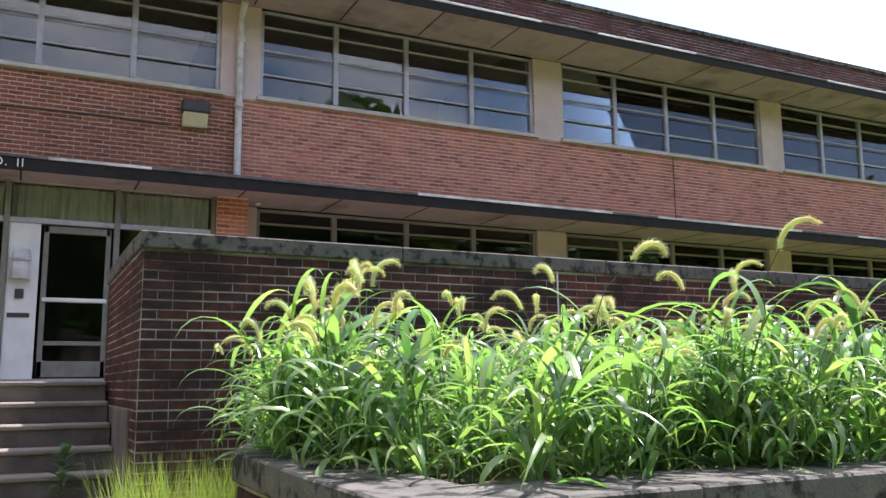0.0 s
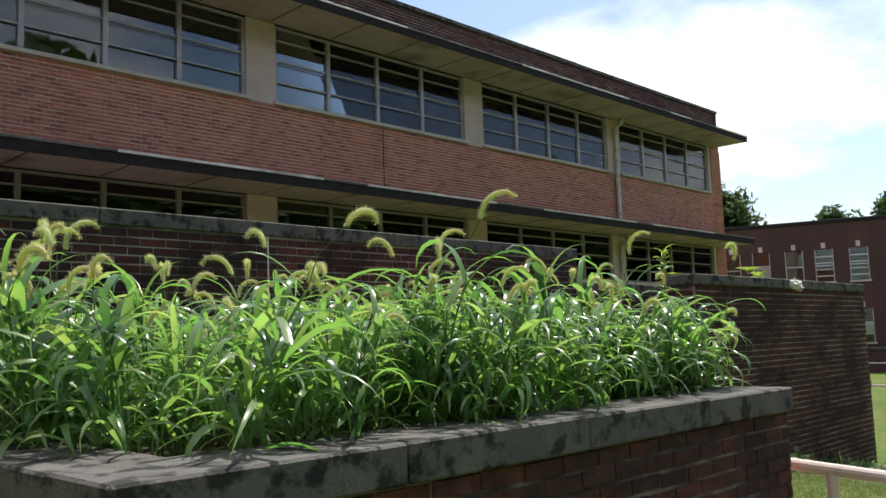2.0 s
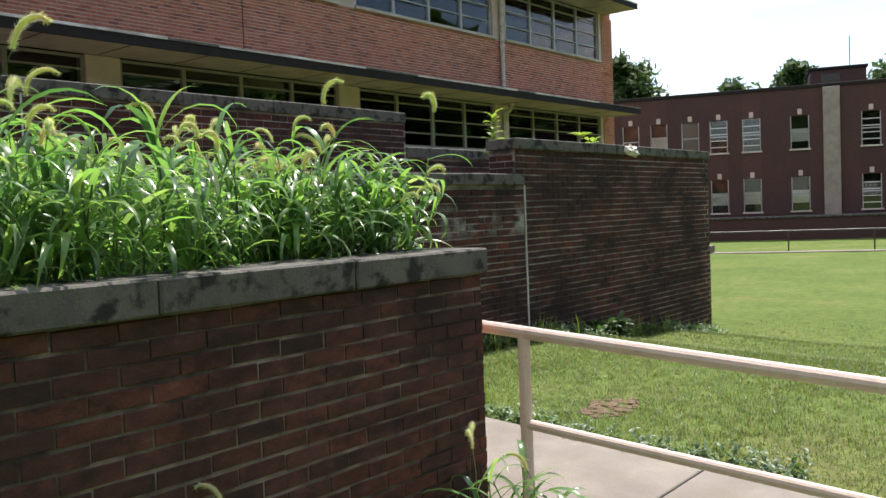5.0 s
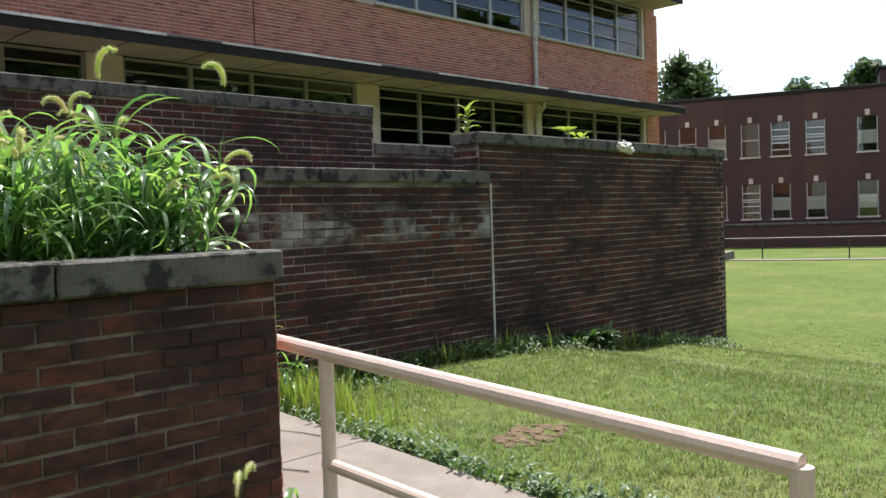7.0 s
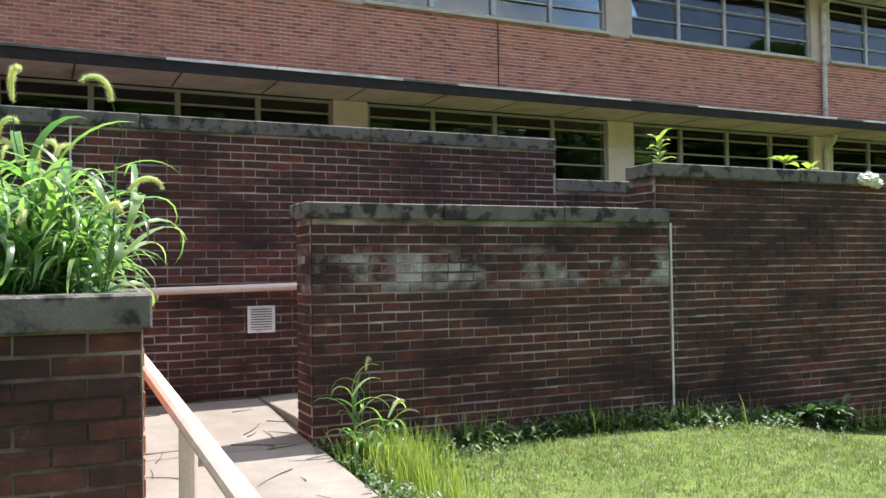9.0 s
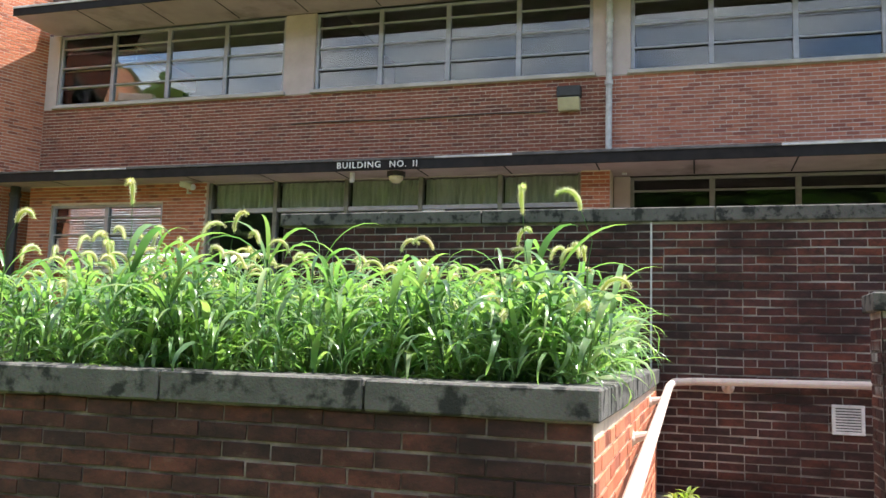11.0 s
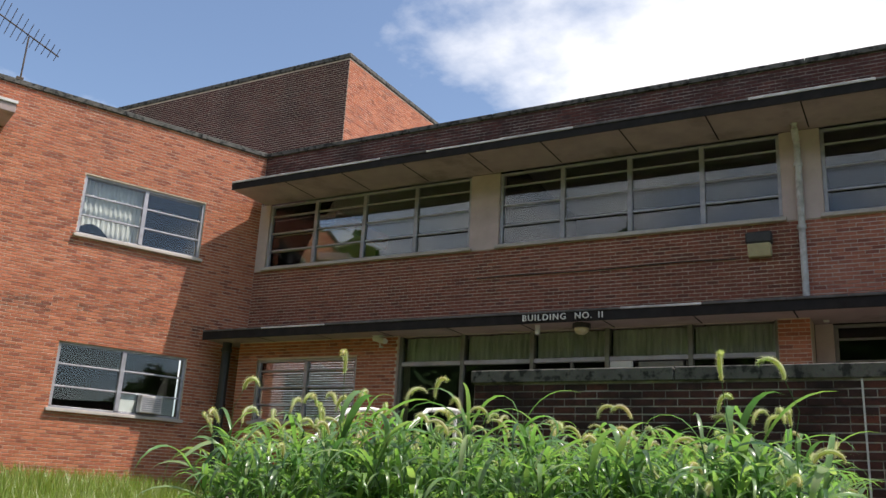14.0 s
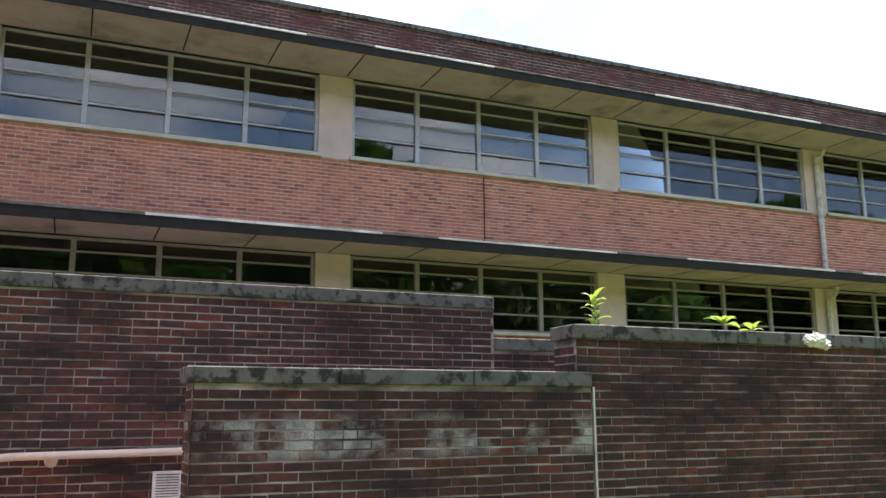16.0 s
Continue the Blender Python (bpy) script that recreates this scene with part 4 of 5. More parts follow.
wall("wall_planter_side", (PX, PY + 0.003), 90, AY - PY - 0.015, -0.4, PT, 0.26, M_MORTAR, M_RED, M_RED_P, near=(0, 2.4, -0.1, 1.06), label="red brick planter side, colour brighter for its sunlight", bond=0)
rev = outline[:1:-1]  # from the garden wall round to the front corner
for k, (a, b) in enumerate(zip(rev, rev[1:])):
    d = math.degrees(math.atan2(b[1] - a[1], b[0] - a[0]))
    wall(f"wall_planter_{k}", a, d, math.dist(a, b), -0.5, PT, 0.24, M_MORTAR_OLD, M_OLD, M_OLD_P, label="brick planter side", bond=0)
coping("planter_coping", [(1.31, PY), (PX + 0.03, PY)], 0.28, PT, 0.115, "stained grey stone planter coping", 0.85)
coping("planter_side_coping", [(PX, PY + 0.285), (PX, AY - 0.02)], 0.28, PT, 0.115, "pale stone planter coping", 1.2)
coping("planter_left_coping", [(1.36, -10.05), (1.34, PY + 0.29)], 0.26, PT, 0.115, "stained grey stone planter coping", 0.8)
coping("planter_back_coping", rev[:2], 0.26, PT, 0.115, "stained grey stone planter coping", 1.2)
bm = bmesh.new()
inner = [(PX - 0.2, AY), (PX - 0.2, PY + 0.2), (1.55, PY + 0.2), (1.52, -10.05), (2.35, AY)]
bm.faces.new([bm.verts.new((x, y, PT + 0.05)) for x, y in inner])
bmesh.ops.recalc_face_normals(bm, faces=bm.faces)
soil = tagged(part("soil", bm, M_SOIL), "dark soil in the planter", "soil", kind="structure")

# low brick bed beyond the steps
lowbed = (-10.55, -7.9)
# front in dark brick for shade, sunward side in bright red
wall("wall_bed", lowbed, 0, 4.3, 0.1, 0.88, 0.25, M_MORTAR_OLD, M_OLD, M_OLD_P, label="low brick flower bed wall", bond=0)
wall("wall_bed_side", (lowbed[0] + 4.303, lowbed[1] + 0.003), 90, 0.8, 0.1, 0.88, 0.25, M_MORTAR, M_RED, M_RED_P, label="low brick flower bed side, brighter brick for its sunlight", bond=0)
coping("bed_coping", [lowbed, (lowbed[0] + 4.3, lowbed[1]), (lowbed[0] + 4.3, lowbed[1] + 0.8)], 0.27, 0.88, 0.12, "grey stone coping on the low bed", 1.1)

# ---- railings ----
RX = 4.76


def rail_z(y):
    return 0.80 + 0.064 * (y + 11.93)


rl = thing("pipe_railing", "pinkish tan painted pipe railing beside the walkway", "railing")
part("top_rail", tube([(9.5, AY - 0.09, 1.32), (6.3, AY - 0.09, 1.12), (4.95, AY - 0.09, 1.10), (RX + 0.03, AY - 0.13, 1.09), (RX, AY - 0.3, rail_z(AY - 0.3)), (RX, PY, rail_z(PY)), (RX, -13.75, rail_z(-13.75))], 0.03, 12), M_RAIL, rl)
part("mid_rail", tube([(RX, -11.97, rail_z(-11.97) - 0.42), (RX, -13.75, rail_z(-13.75) - 0.42)], 0.024, 12), M_RAIL, rl)
for y in (-11.99, -13.75):
    part("post", tube([(RX, y, path_z(y) - 0.02), (RX, y, rail_z(y))], 0.028, 12), M_RAIL, rl)
for x in (5.2, 6.7, 8.2):
    part("bracket", tube([(x, AY - 0.006, 1.06), (x, AY - 0.02, 1.06), (x, AY - 0.085, 1.09)], [0.05, 0.035, 0.014], 10), M_RAIL, rl)
for y in (-8.6, -10.2):
    part("bracket", tube([(PX + 0.004, y, rail_z(y) - 0.03), (PX + 0.02, y, rail_z(y) - 0.03), (RX, y, rail_z(y) - 0.005)], [0.05, 0.03, 0.014], 10), M_RAIL, rl)
# ---- far building ----
FA = math.degrees(math.atan2(-0.945, 0.326))
FB = Matrix.Translation((48.3, 7.5, 0)) @ Matrix.Rotation(radians(FA), 4, "Z")
F0, F1 = -26.0, 34.0
far = thing("far_building", "long two-storey dark brick institutional building", "building", FB)
M_FAR_TAN = surf("weathered_concrete", (0.34, 0.29, 0.25), (0.25, 0.21, 0.18), 3, 0.85, 0.2, stain=(0.15, 0.12, 0.1), stain_amt=0.5)
M_FAR = brick_mat("far_brick", [(0.075, 0.034, 0.031), (0.062, 0.029, 0.028), (0.088, 0.039, 0.034)], (0.045, 0.025, 0.025), 0.5, False)
UPW = [-18.5, -16, -13.5, -11, -8.5, -6.0, -3.6, -1.9, -0.3, 1.45, 3.0, 4.75, 7.25, 10.78, 12.9, 15.5, 18, 20.5, 23, 26, 29]
bm = bmesh.new()
holes = []
for s in UPW:
    holes += [(s - F0 - 0.48, s - F0 + 0.48, 4.05, 5.85), (s - F0 - 0.48, s - F0 + 0.48, 0.65, 2.5)]
for a, b, c, d in cells(F1 - F0, -1.2, 7.3, holes):
    add_box(bm, (a + F0, 0, c), (b + F0, 0.4, d))
part("wall", bm, M_FAR, far)
part("rear", box((F0, 1.2, -1.2), (F1, 12, 7.28)), M_DARK, far)
part("parapet", box((F0 - 0.1, -0.06, 7.302), (F1 + 0.1, 0.5, 7.5), 0.02), M_EDGE, far, "dark metal roof edge")
part("pilaster", box((8.42, -0.2, -0.2), (9.26, -0.004, 7.29), 0.02), M_FAR_TAN, far, "tan vertical concrete pilaster")
part("plinth", box((F0, -2.4, -1.2), (F1, -0.003, 0.3), 0.02), M_FAR, far, "projecting dark brick plinth")
part("plinth_coping", box((F0, -2.46, 0.302), (F1, -0.003, 0.4), 0.02), M_COPING, far)
part("penthouse", box((7.95, 2.5, 7.2), (10.85, 6, 8.55), 0.02), M_FAR, far)
part("penthouse_roof", box((7.85, 2.4, 8.552), (10.95, 6.1, 8.7), 0.02), M_EDGE, far)
part("penthouse_louvre", box((8.5, 2.44, 7.55), (9.5, 2.498, 8.3), 0.01), M_BLACK, far)
part("mast", tube([(10.1, 3.5, 8.6), (10.1, 3.5, 10.5)], 0.03, 6), M_BLACK, far)
for s in UPW:
    for z0, z1 in ((4.05, 5.85), (0.65, 2.5)):
        w = part("window", box((s - 0.479, 0.10, z0), (s + 0.479, 0.13, z1)), M_GLASS, far)
        part("sill", box((s - 0.55, -0.08, z0 - 0.10), (s + 0.55, 0.09, z0 - 0.004), 0.01), M_SILL, w)
        part("keystone", box((s - 0.11, -0.05, z1 + 0.06), (s + 0.11, -0.004, z1 + 0.36), 0.01), M_TAN, w)
        part("frame", box((s - 0.479, 0.03, (z0 + z1) / 2 - 0.03), (s + 0.479, 0.095, (z0 + z1) / 2 + 0.03)), M_ALU, w)
        for x in (s - 0.479, s + 0.43):
            part("frame", box((x, 0.03, z0), (x + 0.049, 0.095, z1)), M_ALU, w)
        k = int(abs(s) * 7 + z0) % 3
        if k == 0:
            part("shade", box((s - 0.42, 0.14, (z0 + z1) / 2 - 0.5), (s + 0.42, 0.15, (z0 + z1) / 2 + 0.2)), M_WHITE, w)
        elif k == 1:
            for j in range(4):
                part("bar", box((s - 0.43, 0.05, z0 + 0.3 + 0.36 * j), (s + 0.43, 0.09, z0 + 0.34 + 0.36 * j)), M_WHITE, w)
part("back_room", box((F0 + 0.2, 0.6, -1), (F1 - 0.2, 0.7, 7.2)), M_DARK, far)
fr = thing("lawn_railing", "thin dark pipe railing across the far lawn", "railing", Matrix.Translation((36.5, 1.5, -0.85)) @ Matrix.Rotation(radians(FA), 4, "Z"))
part("top_rail", tube([(-2, 0, 0.85), (30, 0, 0.85)], 0.035, 8), M_BLACK, fr)
for k in range(10):
    part("post", tube([(-2 + 3.2 * k, 0, -0.1), (-2 + 3.2 * k, 0, 0.85)], 0.03, 8), M_BLACK, fr)
tagged(part("path_far", box((-2, -0.9, -0.1), (30, -0.1, 0.03)), M_CONC), "pale footpath across the lawn", "path", kind="structure").matrix_basis = fr.matrix_basis


# ---- trees ----
def tree(name, x, y, h, r, seed, label, narrow=1.0):
    rng = random.Random(seed)
    g = ground_z(x, y)
    t = thing(name, label, "tree", pose(x, y, g - 0.05))
    th = h * 0.42
    bm = add_tube(bmesh.new(), [(0, 0, 0), (0.1, 0.05, th * 0.5), (0.05, 0.1, th), (0, 0, h * 0.8)], [0.03 * h, 0.024 * h, 0.018 * h, 0.004 * h], 8)
    cl = []
    for k in range(26):
        f = 0.3 + 0.68 * (k + 0.5) / 26
        a = k * 2.4 + rng.uniform(-0.4, 0.4)
        rr = r * narrow * (math.sin(math.pi * min(1, (f - 0.18) / 0.84)) ** 0.7) * rng.uniform(0.6, 1.05)
        p = Vector((rr * math.cos(a), rr * math.sin(a), h * f))
        add_tube(bm, [(0, 0, h * (f - 0.13)), p * 0.55 + Vector((0, 0, h * (f - 0.1) * 0.45)), p], [0.009 * h, 0.005 * h, 0.002 * h], 5)
        cl += [(p, r * rng.uniform(0.3, 0.46)), (p * 0.6 + Vector((0, 0, h * f * 0.4)), r * rng.uniform(0.28, 0.4))]
    part("trunk", bm, M_BARK, t)
    vs, fs = [], []
    for p, cr in cl:
        for _ in range(420 if narrow == 1.0 and r > 6 else 110):
            d = Vector((rng.gauss(0, 1), rng.gauss(0, 1), rng.gauss(0, 0.8))).normalized() * cr * rng.uniform(0.3, 1.08)
            c = p + d
            a = Vector((rng.gauss(0, 1), rng.gauss(0, 1), rng.gauss(0, 1))).normalized()
            b = a.orthogonal().normalized()
            s = rng.uniform(0.016, 0.03) * h * (2.9 if r > 6 else 1.0)
            i = len(vs)
            vs += [c - a * s, c + b * s * 0.55, c + a * s, c - b * s * 0.55]
            fs.append((i, i + 1, i + 2, i + 3))
    q = new("crown", mesh_of("crown", vs, fs, M_TREE))
    q.parent = t
    return t


tree("tree", 56.4, 14.0, 12.4, 2.4, 1, "broad green leafy tree behind the building end")
tree("tree", 68.3, 10.8, 11.3, 2.6, 2, "slim green tree behind the far roof")
tree("tree", 72.6, 7.5, 12.9, 2.3, 3, "tall green tree behind the far roof")
tree("tree", 74.2, 1.0, 11.8, 3.6, 4, "green tree behind the far roof")
tree("tree", 75, -5.5, 14, 4.5, 5, "tall green tree behind the far roof")
shade = [tree("tree", 8, -44, 15, 7, 20, "large green shade tree across the lawn"), tree("tree", -8, -47, 17, 8, 21, "large green shade tree across the lawn")]
for k, (x, y) in enumerate(((-46, -46), (-34, -40), (-21, -43), (21, -47), (33, -41), (45, -46), (57, -42), (70, -46), (84, -40))):
    copy_thing(shade[k % 2], pose(x, y, ground_z(x, y) - 0.05, 0, 0, 70 * k) @ Matrix.Scale(0.85 + 0.1 * (k % 4), 4))


# ---- foxtail grass in the planter ----
def leaf_strip(vs, fs, base, az, length, width, rise, droop, rng, n=7):
    """One arching blade with a folded midrib."""
    dx, dy = math.cos(az), math.sin(az)
    px, py = -dy, dx
    ang, p = rise, Vector(base)
    step = length / n
    tw = rng.uniform(-0.5, 0.5)
    i0 = len(vs)
    for k in range(n + 1):
        f = k / n
        w = width * (0.55 + 0.9 * f if f < 0.35 else max(0.03, 1.0 * (1 - ((f - 0.35) / 0.65) ** 1.6)) * 0.865)
        side = Vector((px, py, tw * f)).normalized() * w / 2
        vs += [p - side + Vector((0, 0, w * 0.16)), p.copy(), p + side + Vector((0, 0, w * 0.16))]
        if k:
            a, b = i0 + 3 * (k - 1), i0 + 3 * k
            fs += [(a, a + 1, b + 1, b), (a + 1, a + 2, b + 2, b + 1)]
        p = p + Vector((dx * math.cos(ang), dy * math.cos(ang), math.sin(ang))) * step
        ang -= droop * (0.4 + 1.5 * f) / n


def seed_head(vs, fs, base, az, length, rng, bend=1.0):
    """A drooping bristly spike: a tapered core and many fine bristles."""
    p, ang = Vector(base), 1.35
    dx, dy = math.cos(az), math.sin(az)
    n = 9
    prev = None
    for k in range(n + 1):
        f = k / n
        r = 0.0068 * (math.sin(math.pi * min(1, 0.12 + 0.85 * f)) ** 0.5) + 0.0012
        d = Vector((dx * math.cos(ang), dy * math.cos(ang), math.sin(ang)))
        u = Vector((-dy, dx, 0))
        v = d.cross(u)
        ring = []
        for j in range(6):
            a = j * math.pi / 3
            ring.append(len(vs))
            vs.append(p + r * (math.cos(a) * u + math.sin(a) * v))
        if prev:
            fs += [(prev[j], prev[(j + 1) % 6], ring[(j + 1) % 6], ring[j]) for j in range(6)]
        prev = ring
        for _ in range(34):
            a = rng.uniform(0, 6.28)
            o = math.cos(a) * u + math.sin(a) * v
            q = p + o * r + d * rng.uniform(-0.5, 0.5) * length / n
            e = q + (o * 0.8 + d * 0.55).normalized() * rng.uniform(0.009, 0.016)
            s = o.cross(d) * 0.0009
            i = len(vs)
            vs += [q - s, q + s, e]
            fs.append((i, i + 1, i + 2))
        p = p + d * length / n
        ang -= bend * 2.9 / n * (0.5 + 0.8 * f)


def stalk(vs, fs, pts, r):
    prev = None
    for p in pts:
        ring = []
        for j in range(5):
            a = j * 2 * math.pi / 5
            ring.append(len(vs))
            vs.append(Vector(p) + Vector((math.cos(a) * r, math.sin(a) * r, 0)))
        if prev:
            fs += [(prev[j], prev[(j + 1) % 5], ring[(j + 1) % 5], ring[j]) for j in range(5)]
        prev = ring


CLUMPS = []
for v in range(18):
    rng = random.Random(100 + v)
    vs, fs, heads = [], [], []
    for s in range(3):
        a0, lean = rng.uniform(0, 6.28), rng.uniform(0.05, 0.45)
        hgt = rng.uniform(0.2, 0.48)
        bx0, by0 = rng.uniform(-0.06, 0.06), rng.uniform(-0.06, 0.06)
        pts = [(bx0 + lean * hgt * math.cos(a0) * f * f, by0 + lean * hgt * math.sin(a0) * f * f, hgt * f) for f in (0, 0.25, 0.5, 0.75, 1)]
        stalk(vs, fs, pts, 0.0034)
        for k in range(7):
            f = 0.1 + 0.88 * k / 6
            i = min(3, int(f * 4))
            g = f * 4 - i
            b = [pts[i][c] * (1 - g) + pts[i + 1][c] * g for c in range(3)]
            leaf_strip(vs, fs, b, a0 + k * 2.6 + rng.uniform(-0.9, 0.9), rng.uniform(0.2, 0.42), rng.uniform(0.018, 0.042), rng.uniform(0.5, 1.4), rng.uniform(1.4, 3.6), rng, 8)
        if (s == 0 and v % 3 == 0) or (s == 0 and v % 6 == 1) or (s == 1 and v % 9 == 3):
            hv, hf = [], []
            tip, a1, hh = Vector(pts[-1]), a0 + rng.uniform(-1.2, 1.2), rng.uniform(0.1, 0.22)
            top = tip + Vector((0.3 * hh * math.cos(a1), 0.3 * hh * math.sin(a1), hh))
            stalk(vs, fs, [tip, tip + Vector((0, 0, hh * 0.5)), top], 0.0016)
            seed_head(hv, hf, top, a1, rng.uniform(0.10, 0.165), rng, rng.uniform(0.7, 1.25))
            heads.append(mesh_of("seed_head", hv, hf, M_HEAD, True))
    CLUMPS.append((mesh_of("foxtail_leaves", vs, fs, M_LEAF, True), heads))


def foxtail(x, y, z, tilt, turn, size, kind, label):
    leaves, heads = CLUMPS[kind]
    p = new("foxtail_plant", leaves)
    p.matrix_basis = pose(x, y, z, tilt[0], tilt[1], turn) @ Matrix.Scale(size, 4)
    tagged(p, label, "plant", "foxtail plants")
    for h in heads:
        q = new("seed_head", h)
        q.parent = p
        q["label"] = "drooping pale green bristly seed head"


def inside(x, y, poly):
    c = False
    for (x1, y1), (x2, y2) in zip(poly, poly[1:] + poly[:1]):
        if (y1 > y) != (y2 > y) and x < (x2 - x1) * (y - y1) / (y2 - y1) + x1:
            c = not c
    return c


rng = random.Random(7)
bed = [(PX - 0.1, -9.6), (PX - 0.1, PY + 0.2), (1.86, PY + 0.2), (1.6, PY + 0.6), (1.42, -10.0), (1.55, -9.7)]
count = 0
while count < 250:
    x, y = rng.uniform(1.2, PX - 0.1), rng.uniform(PY + 0.2, -9.6)
    if not inside(x, y, bed):
        continue
    edge = 14 if x > PX - 0.5 else -16 if x < 2.0 else 0
    foxtail(x, y, PT + 0.048, (rng.uniform(-11, 11), rng.uniform(-11, 11) + edge), rng.uniform(0, 360), rng.uniform(0.78, 1.14), rng.randrange(18), "green foxtail plant with arching leaves growing in the planter")
    count += 1

for k in range(11):
    x, y = rng.uniform(1.48, 1.75), rng.uniform(-10.9, -10.0)
    foxtail(x, y, PT + 0.048, (rng.uniform(-9, 9), rng.uniform(-18, 0)), rng.uniform(0, 360), rng.uniform(1.05, 1.3), (0, 3, 6, 9, 12, 15)[k % 6], "tall foxtail plant heavy with seed heads in the planter")

for k in range(9):
    x, y = rng.uniform(PX - 0.42, PX - 0.2), rng.uniform(PY + 0.25, PY + 1.5)
    foxtail(x, y, PT + 0.048, (rng.uniform(-4, 12), rng.uniform(20, 36)), rng.uniform(0, 360), rng.uniform(0.8, 1.0), (0, 3, 6, 9, 12, 15)[k % 6], "tall foxtail plant arching out over the planter corner")
for k, (x, y) in enumerate(((2.55, -12.1), (2.7, -12.05), (3.1, -12.1), (4.3, -12.1), (4.42, -12.15), (4.5, -12.3))):
    foxtail(x, y, ground_z(x, y) - 0.03, (rng.uniform(-6, 6), rng.uniform(-6, 6)), rng.uniform(0, 360), 0.95, (1, 4, 7, 3, 10, 13)[k], "young foxtail plant growing at the planter foot")

vs, fs = [], []
for k in range(190):
    x, y = rng.uniform(1.5, PX - 0.15), rng.uniform(-9.6, AY - 0.1)
    if x < 1.55 + (y + 9.7) * 0.36:
        continue
    me = CLUMPS[k % 18][0]
    m = pose(x, y, PT + 0.048, rng.uniform(-10, 10), rng.uniform(-10, 10), rng.uniform(0, 360))
    i = len(vs)
    vs += [m @ v.co for v in me.vertices]
    fs += [tuple(i + n for n in p.vertices) for p in me.polygons]
tagged(new("foxtail_bed", mesh_of("foxtail_bed", vs, fs, M_LEAF, True)), "dense foxtail grass at the back of the planter", "grass", kind="stuff")

# ---- lawn blades and weeds ----
def blade_field(name, spots, label, material, hmin, hmax, wid, lean=0.5, seed=1):
    rng = random.Random(seed)
    vs, fs = [], []
    for x, y, z in spots:
        for _ in range(3):
            a, h = rng.uniform(0, 6.28), rng.uniform(hmin, hmax)
            l = rng.uniform(0.1, lean) * h
            bx, by = x + rng.uniform(-0.03, 0.03), y + rng.uniform(-0.03, 0.03)
            px, py = -math.sin(a) * wid / 2, math.cos(a) * wid / 2
            mx, my = bx + l * 0.4 * math.cos(a), by + l * 0.4 * math.sin(a)
            i = len(vs)
            vs += [(bx - px, by - py, z), (bx + px, by + py, z), (mx + px * 0.8, my + py * 0.8, z + h * 0.6), (mx - px * 0.8, my - py * 0.8, z + h * 0.6), (bx + l * math.cos(a), by + l * math.sin(a), z + h)]
            fs += [(i, i + 1, i + 2, i + 3), (i + 3, i + 2, i + 4)]
    return tagged(new(name, mesh_of(name, vs, fs, material)), label, "grass", kind="stuff")


rng = random.Random(3)
spots = []
while len(spots) < 26000:
    x, y = rng.uniform(6.05, 17), rng.uniform(-15.5, -9.16)
    if rng.random() > max(0.0, 1 - (x - 6) / 11) ** 1.3 * min(1.0, (y + 15.5) / 1.5):
        continue
    if ((x - 6.97) / 0.3) ** 2 + ((y + 11.2) / 0.2) ** 2 < 0.8 + 0.5 * noise.noise(Vector((x * 6, y * 6, 1))):
        continue
    spots.append((x, y, ground_z(x, y) + 0.03 * noise.noise(Vector((x * 0.7, y * 0.7, 0))) - 0.01))
blade_field("lawn_grass", spots, "short mown lawn grass blades", M_LAWN, 0.02, 0.05, 0.006, 1.2)
def low_weeds(name, spots, label, material, size, seed):
    """Creeping broad-leaved weeds: small folded leaves on short stems."""
    rng = random.Random(seed)
    vs, fs = [], []
    for x, y, z in spots:
        h = rng.uniform(0.02, 0.14) * size
        for k in range(6):
            leaf_strip(vs, fs, (x + rng.uniform(-0.03, 0.03), y + rng.uniform(-0.03, 0.03), z + h * k / 5), rng.uniform(0, 6.28), rng.uniform(0.03, 0.08) * size, rng.uniform(0.018, 0.035) * size, rng.uniform(0.1, 1.0), 1.3, rng, 3)
    return tagged(new(name, mesh_of(name, vs, fs, material)), label, "weeds", kind="stuff")


spots = []
for k in range(1500):
    x = rng.uniform(6.0, 13.8)
    y = -9.14 - abs(rng.gauss(0, 0.13 + 0.06 * math.sin(x * 2.1)))
    spots.append((x, y, ground_z(x, y) - 0.01))
for k in range(300):
    y = rng.uniform(-12.8, -9.15)
    x = 6.06 + abs(rng.gauss(0, 0.13)) + 0.04 * math.sin(y * 5)
    spots.append((x, y, ground_z(x, y) - 0.01))
low_weeds("low_weeds", spots, "creeping dark green weeds along the wall foot", M_WEED, 1.0, 3)
spots = []
for k in range(330):
    x, y = 6.4 + rng.gauss(0, 0.13), -9.75 + rng.gauss(0, 0.28)
    spots.append((max(x, 6.1), y, ground_z(x, y) - 0.02))
for k in range(90):
    x, y = rng.uniform(6.2, 13.5), -9.2 - abs(rng.gauss(0, 0.1))
    spots.append((x, y, ground_z(x, y) - 0.02))
for k in range(60):
    y = rng.uniform(-12.6, -11.92)
    spots.append((4.60 + rng.uniform(-0.3, 0.03), y, ground_z(4.6, y) - 0.02))
blade_field("tall_weeds", spots, "taller bright grass tufts at the path edge", M_LIME, 0.1, 0.34, 0.007, 0.5, 5)
spots = []
for k in range(1500):
    x, y = rng.uniform(1.1, 2.3), rng.uniform(-9.2, -7.65)
    spots.append((x, y, ground_z(x, y) - 0.02))
blade_field("rough_weeds", spots, "rough yellow-green weeds between steps and planter", M_LIME, 0.35, 1.02, 0.009, 0.4, 6)
spots = []
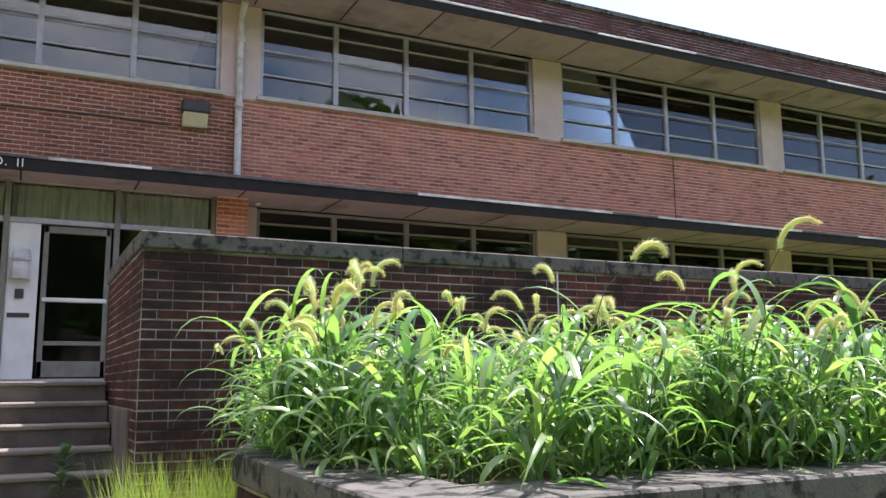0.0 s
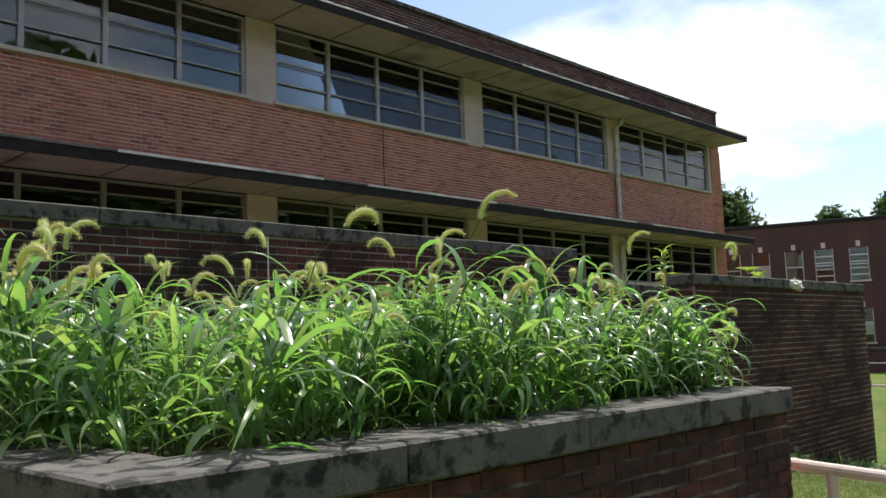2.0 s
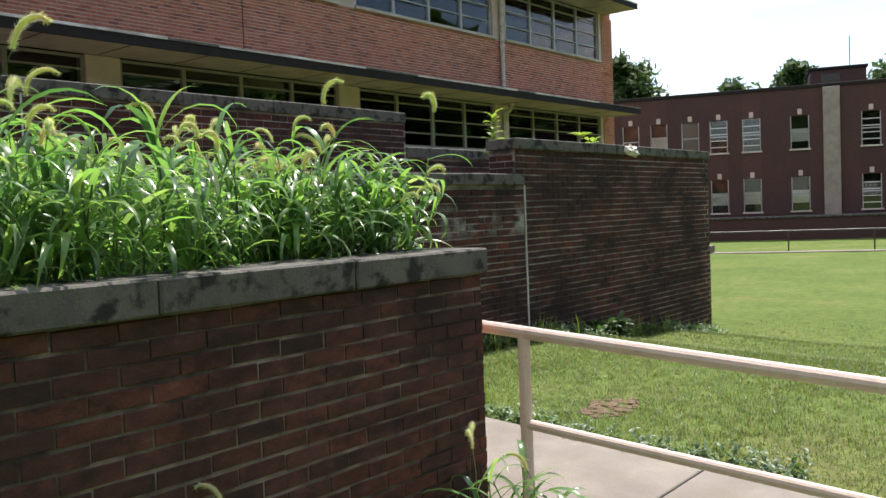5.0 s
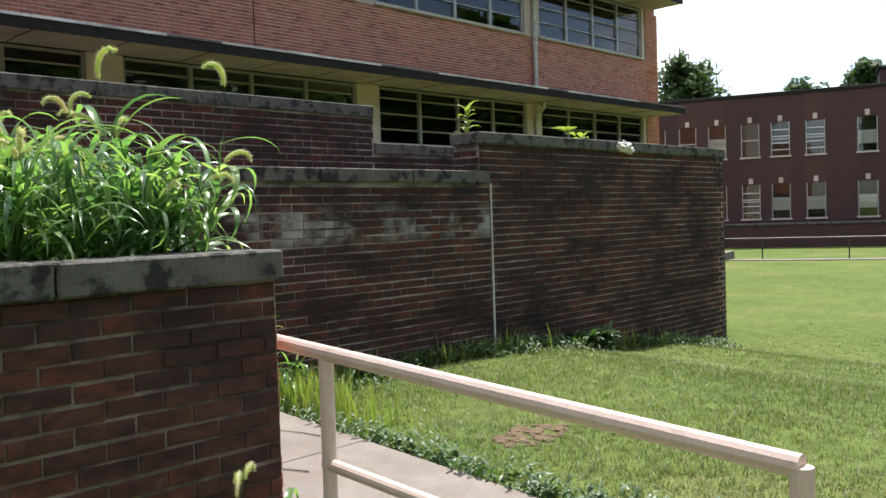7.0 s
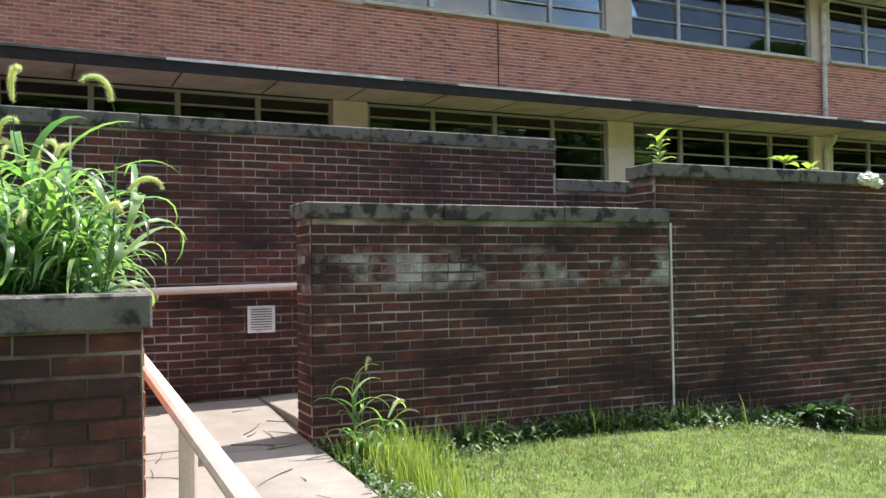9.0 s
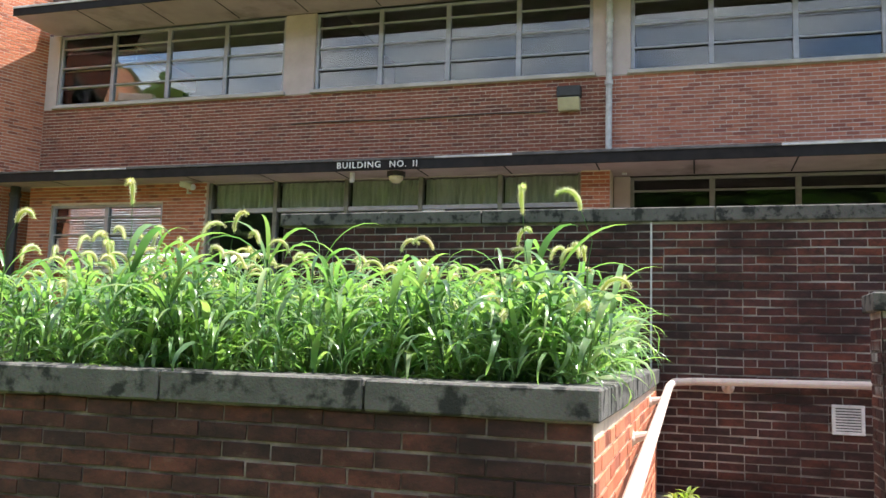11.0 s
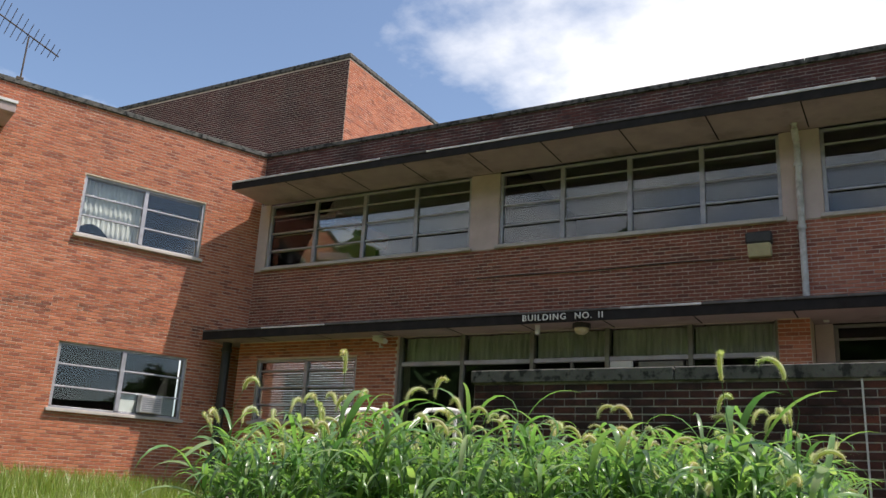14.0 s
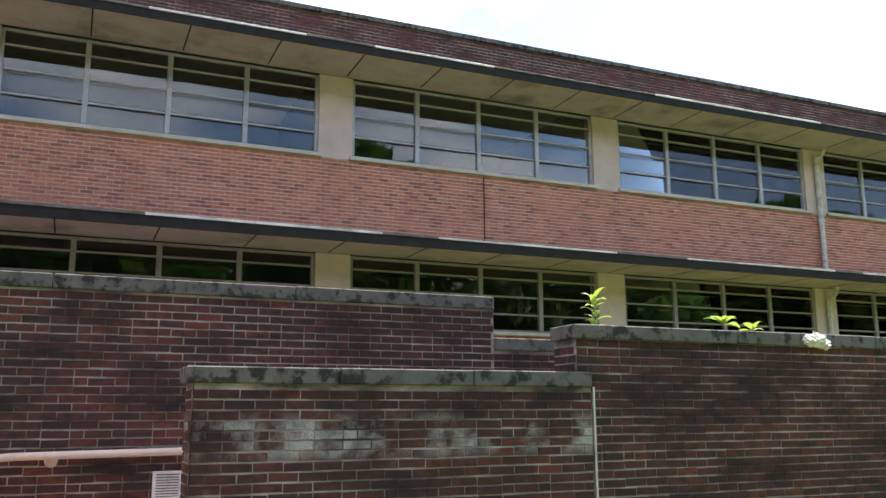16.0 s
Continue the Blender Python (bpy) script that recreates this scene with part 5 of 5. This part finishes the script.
for k in range(9000):
    x, y = rng.uniform(-13, -3.4), rng.uniform(-9, -1.2)
    if x < -6.1 and y < -6.9:
        continue
    spots.append((x, y, ground_z(x, y) - 0.02))
blade_field("meadow_grass", spots, "uncut grass below the wing wall", M_LIME, 0.12, 0.46, 0.012, 0.6, 8)

# ---- small things ----
rng = random.Random(12)
bm = bmesh.new()
for ox, sx in ((-0.10, 0.07), (0.02, 0.10), (0.13, 0.065)):
    g = bmesh.ops.create_icosphere(bm, subdivisions=3, radius=1.0)
    for v in g["verts"]:
        c = v.co
        k = 1 + 0.6 * noise.noise(c * 2.3 + Vector((ox * 40, 0, 0))) + 0.5 * noise.noise(c * 5)
        v.co = Vector((ox + c.x * sx * k, c.y * 0.07 * k, c.z * sx * 0.85 * k - abs(ox) * 0.3))
bag = tagged(part("plastic_bag", bm, M_WHITE, None, "", False), "crumpled white plastic bag caught on the coping", "bag")
bag.matrix_basis = pose(11.42, -9.15, 2.04, 0, 8, 0) @ Matrix.Scale(0.8, 4)


def sprout(x, y, z, h, n, seed, label, material=None):
    rng = random.Random(seed)
    t = thing("sapling", label, "plant", pose(x, y, z))
    part("stem", tube([(0, 0, 0), (0.01, 0.01, h * 0.5), (0.03, 0, h)], [0.008, 0.006, 0.003], 6), M_BARK, t)
    for k in range(n):
        vs, fs = [], []
        f = 0.55 + 0.45 * k / n
        leaf_strip(vs, fs, (0.015 * f, 0, h * f), k * 2.4, rng.uniform(0.12, 0.2), rng.uniform(0.05, 0.09), rng.uniform(0.2, 0.9), 1.2, rng, 5)
        q = new("leaf", mesh_of("leaf", vs, fs, material or M_LIME, True))
        q.parent = t


sprout(9.6, -8.35, 1.3, 1.15, 24, 1, "lime green sapling growing behind the ramp wall")
sprout(10.55, -8.95, 2.09, 0.12, 8, 2, "bright lime sprout on the wall coping")
sprout(10.9, -8.92, 2.09, 0.05, 5, 3, "low lime sprout on the wall coping")
for k in range(9):
    x, y = rng.uniform(10.2, 11.0), -9.2 - rng.uniform(0, 0.25)
    sprout(x, y, ground_z(x, y) - 0.02, rng.uniform(0.12, 0.3), 9, 30 + k, "broad-leaved weed at the wall foot", M_WEED)
for k in range(7):
    x, y = rng.uniform(0.8, 1.12), rng.uniform(-7.9, -7.0)
    sprout(x, y, max(ground_z(x, y), FL - RISE * (1 + (-5.4 - y) / RUN)) - 0.02, rng.uniform(0.3, 0.7), 12, 50 + k, "broad-leaved vine weed beside the steps", M_WEED)

for k in range(26):
    x, y = rng.uniform(4.9, 6.0), rng.uniform(-11.0, -7.7)
    a, l = rng.uniform(0, 6.28), rng.uniform(0.08, 0.4)
    pts = [(x + l * f * math.cos(a + 0.2 * f), y + l * f * math.sin(a + 0.2 * f)) for f in (0, 0.35, 0.7, 1)]
    tagged(part("twig", tube([(u, v, path_z(v) + 0.006) for u, v in pts], [0.004, 0.003, 0.002, 0.0015], 5), M_BARK), "dry fallen twig on the concrete path", "twig", "fallen twigs")
for k, (x, y, s0) in enumerate(((6.25, -9.35, 1.1), (6.35, -9.5, 0.9), (7.25, -9.3, 0.5), (1.9, -7.9, 1.1), (1.55, -8.0, 0.9))):
    foxtail(x, y, ground_z(x, y) - 0.02, (0, 0), 80 * k, s0, (0, 6, 4, 12, 2)[k], "single foxtail plant growing at the wall foot")


def shrub(x, y, z, h, r, n, seed, label, leaf=1.0):
    """A loose weedy bush: thin stems and many small leaves."""
    rng = random.Random(seed)
    t = thing("shrub", label, "shrub", pose(x, y, z))
    bm, vs, fs = bmesh.new(), [], []
    for k in range(n):
        a, l = rng.uniform(0, 6.28), rng.uniform(0.2, 1.0) * r
        hh = h * rng.uniform(0.6, 1.0) * (1 - 0.35 * l / r)
        pts = [(l * f * math.cos(a), l * f * math.sin(a), hh * f ** 0.8) for f in (0, 0.35, 0.7, 1)]
        add_tube(bm, pts, [0.006, 0.005, 0.003, 0.002], 5)
        for q in range(16):
            f = rng.uniform(0.3, 1.0)
            p = (l * f * math.cos(a), l * f * math.sin(a), hh * f ** 0.8)
            leaf_strip(vs, fs, p, rng.uniform(0, 6.28), rng.uniform(0.06, 0.13) * leaf, rng.uniform(0.02, 0.04) * leaf, rng.uniform(-0.2, 1.0), 1.4, rng, 4)
    part("stems", bm, M_BARK, t)
    q = new("foliage", mesh_of("foliage", vs, fs, M_LIME, True))
    q.parent = t


for k, (x, y) in enumerate(((-7.0, -7.35), (-7.8, -7.4), (-8.6, -7.3), (-9.5, -7.4))):
    shrub(x, y, 0.45, rng.uniform(1.3, 1.6), 0.7, 60, 70 + k, "dense yellow-green weedy bush in the low bed", 1.7)
shrub(4.86, -8.35, 0.13, 0.26, 0.14, 9, 91, "small leafy weed at the planter foot")
shrub(0.95, -7.95, 0.05, 0.75, 0.3, 14, 90, "dark leafy weed beside the steps")


# ---- bare scuffed earth on the lawn ----
rng = random.Random(31)
bm = bmesh.new()
for k in range(90):
    a, d = rng.uniform(0, 6.28), rng.uniform(0, 1) ** 0.6
    x, y = 6.97 + 0.3 * d * math.cos(a), -11.2 + 0.2 * d * math.sin(a)
    z = ground_z(x, y) + 0.03 * noise.noise(Vector((x * 0.7, y * 0.7, 0)))
    r = rng.uniform(0.008, 0.032)
    g = bmesh.ops.create_icosphere(bm, subdivisions=2, radius=1.0)
    for v in g["verts"]:
        c = v.co
        q = r * (1 + 0.5 * noise.noise(c * 1.9 + Vector((k, 0, 0))))
        v.co = Vector((x + c.x * q * 1.4, y + c.y * q * 1.4, z + c.z * q * 0.55))
tagged(part("earth_clods", bm, M_CLOD), "scuffed bare brown earth patch in the lawn", "earth", kind="stuff")
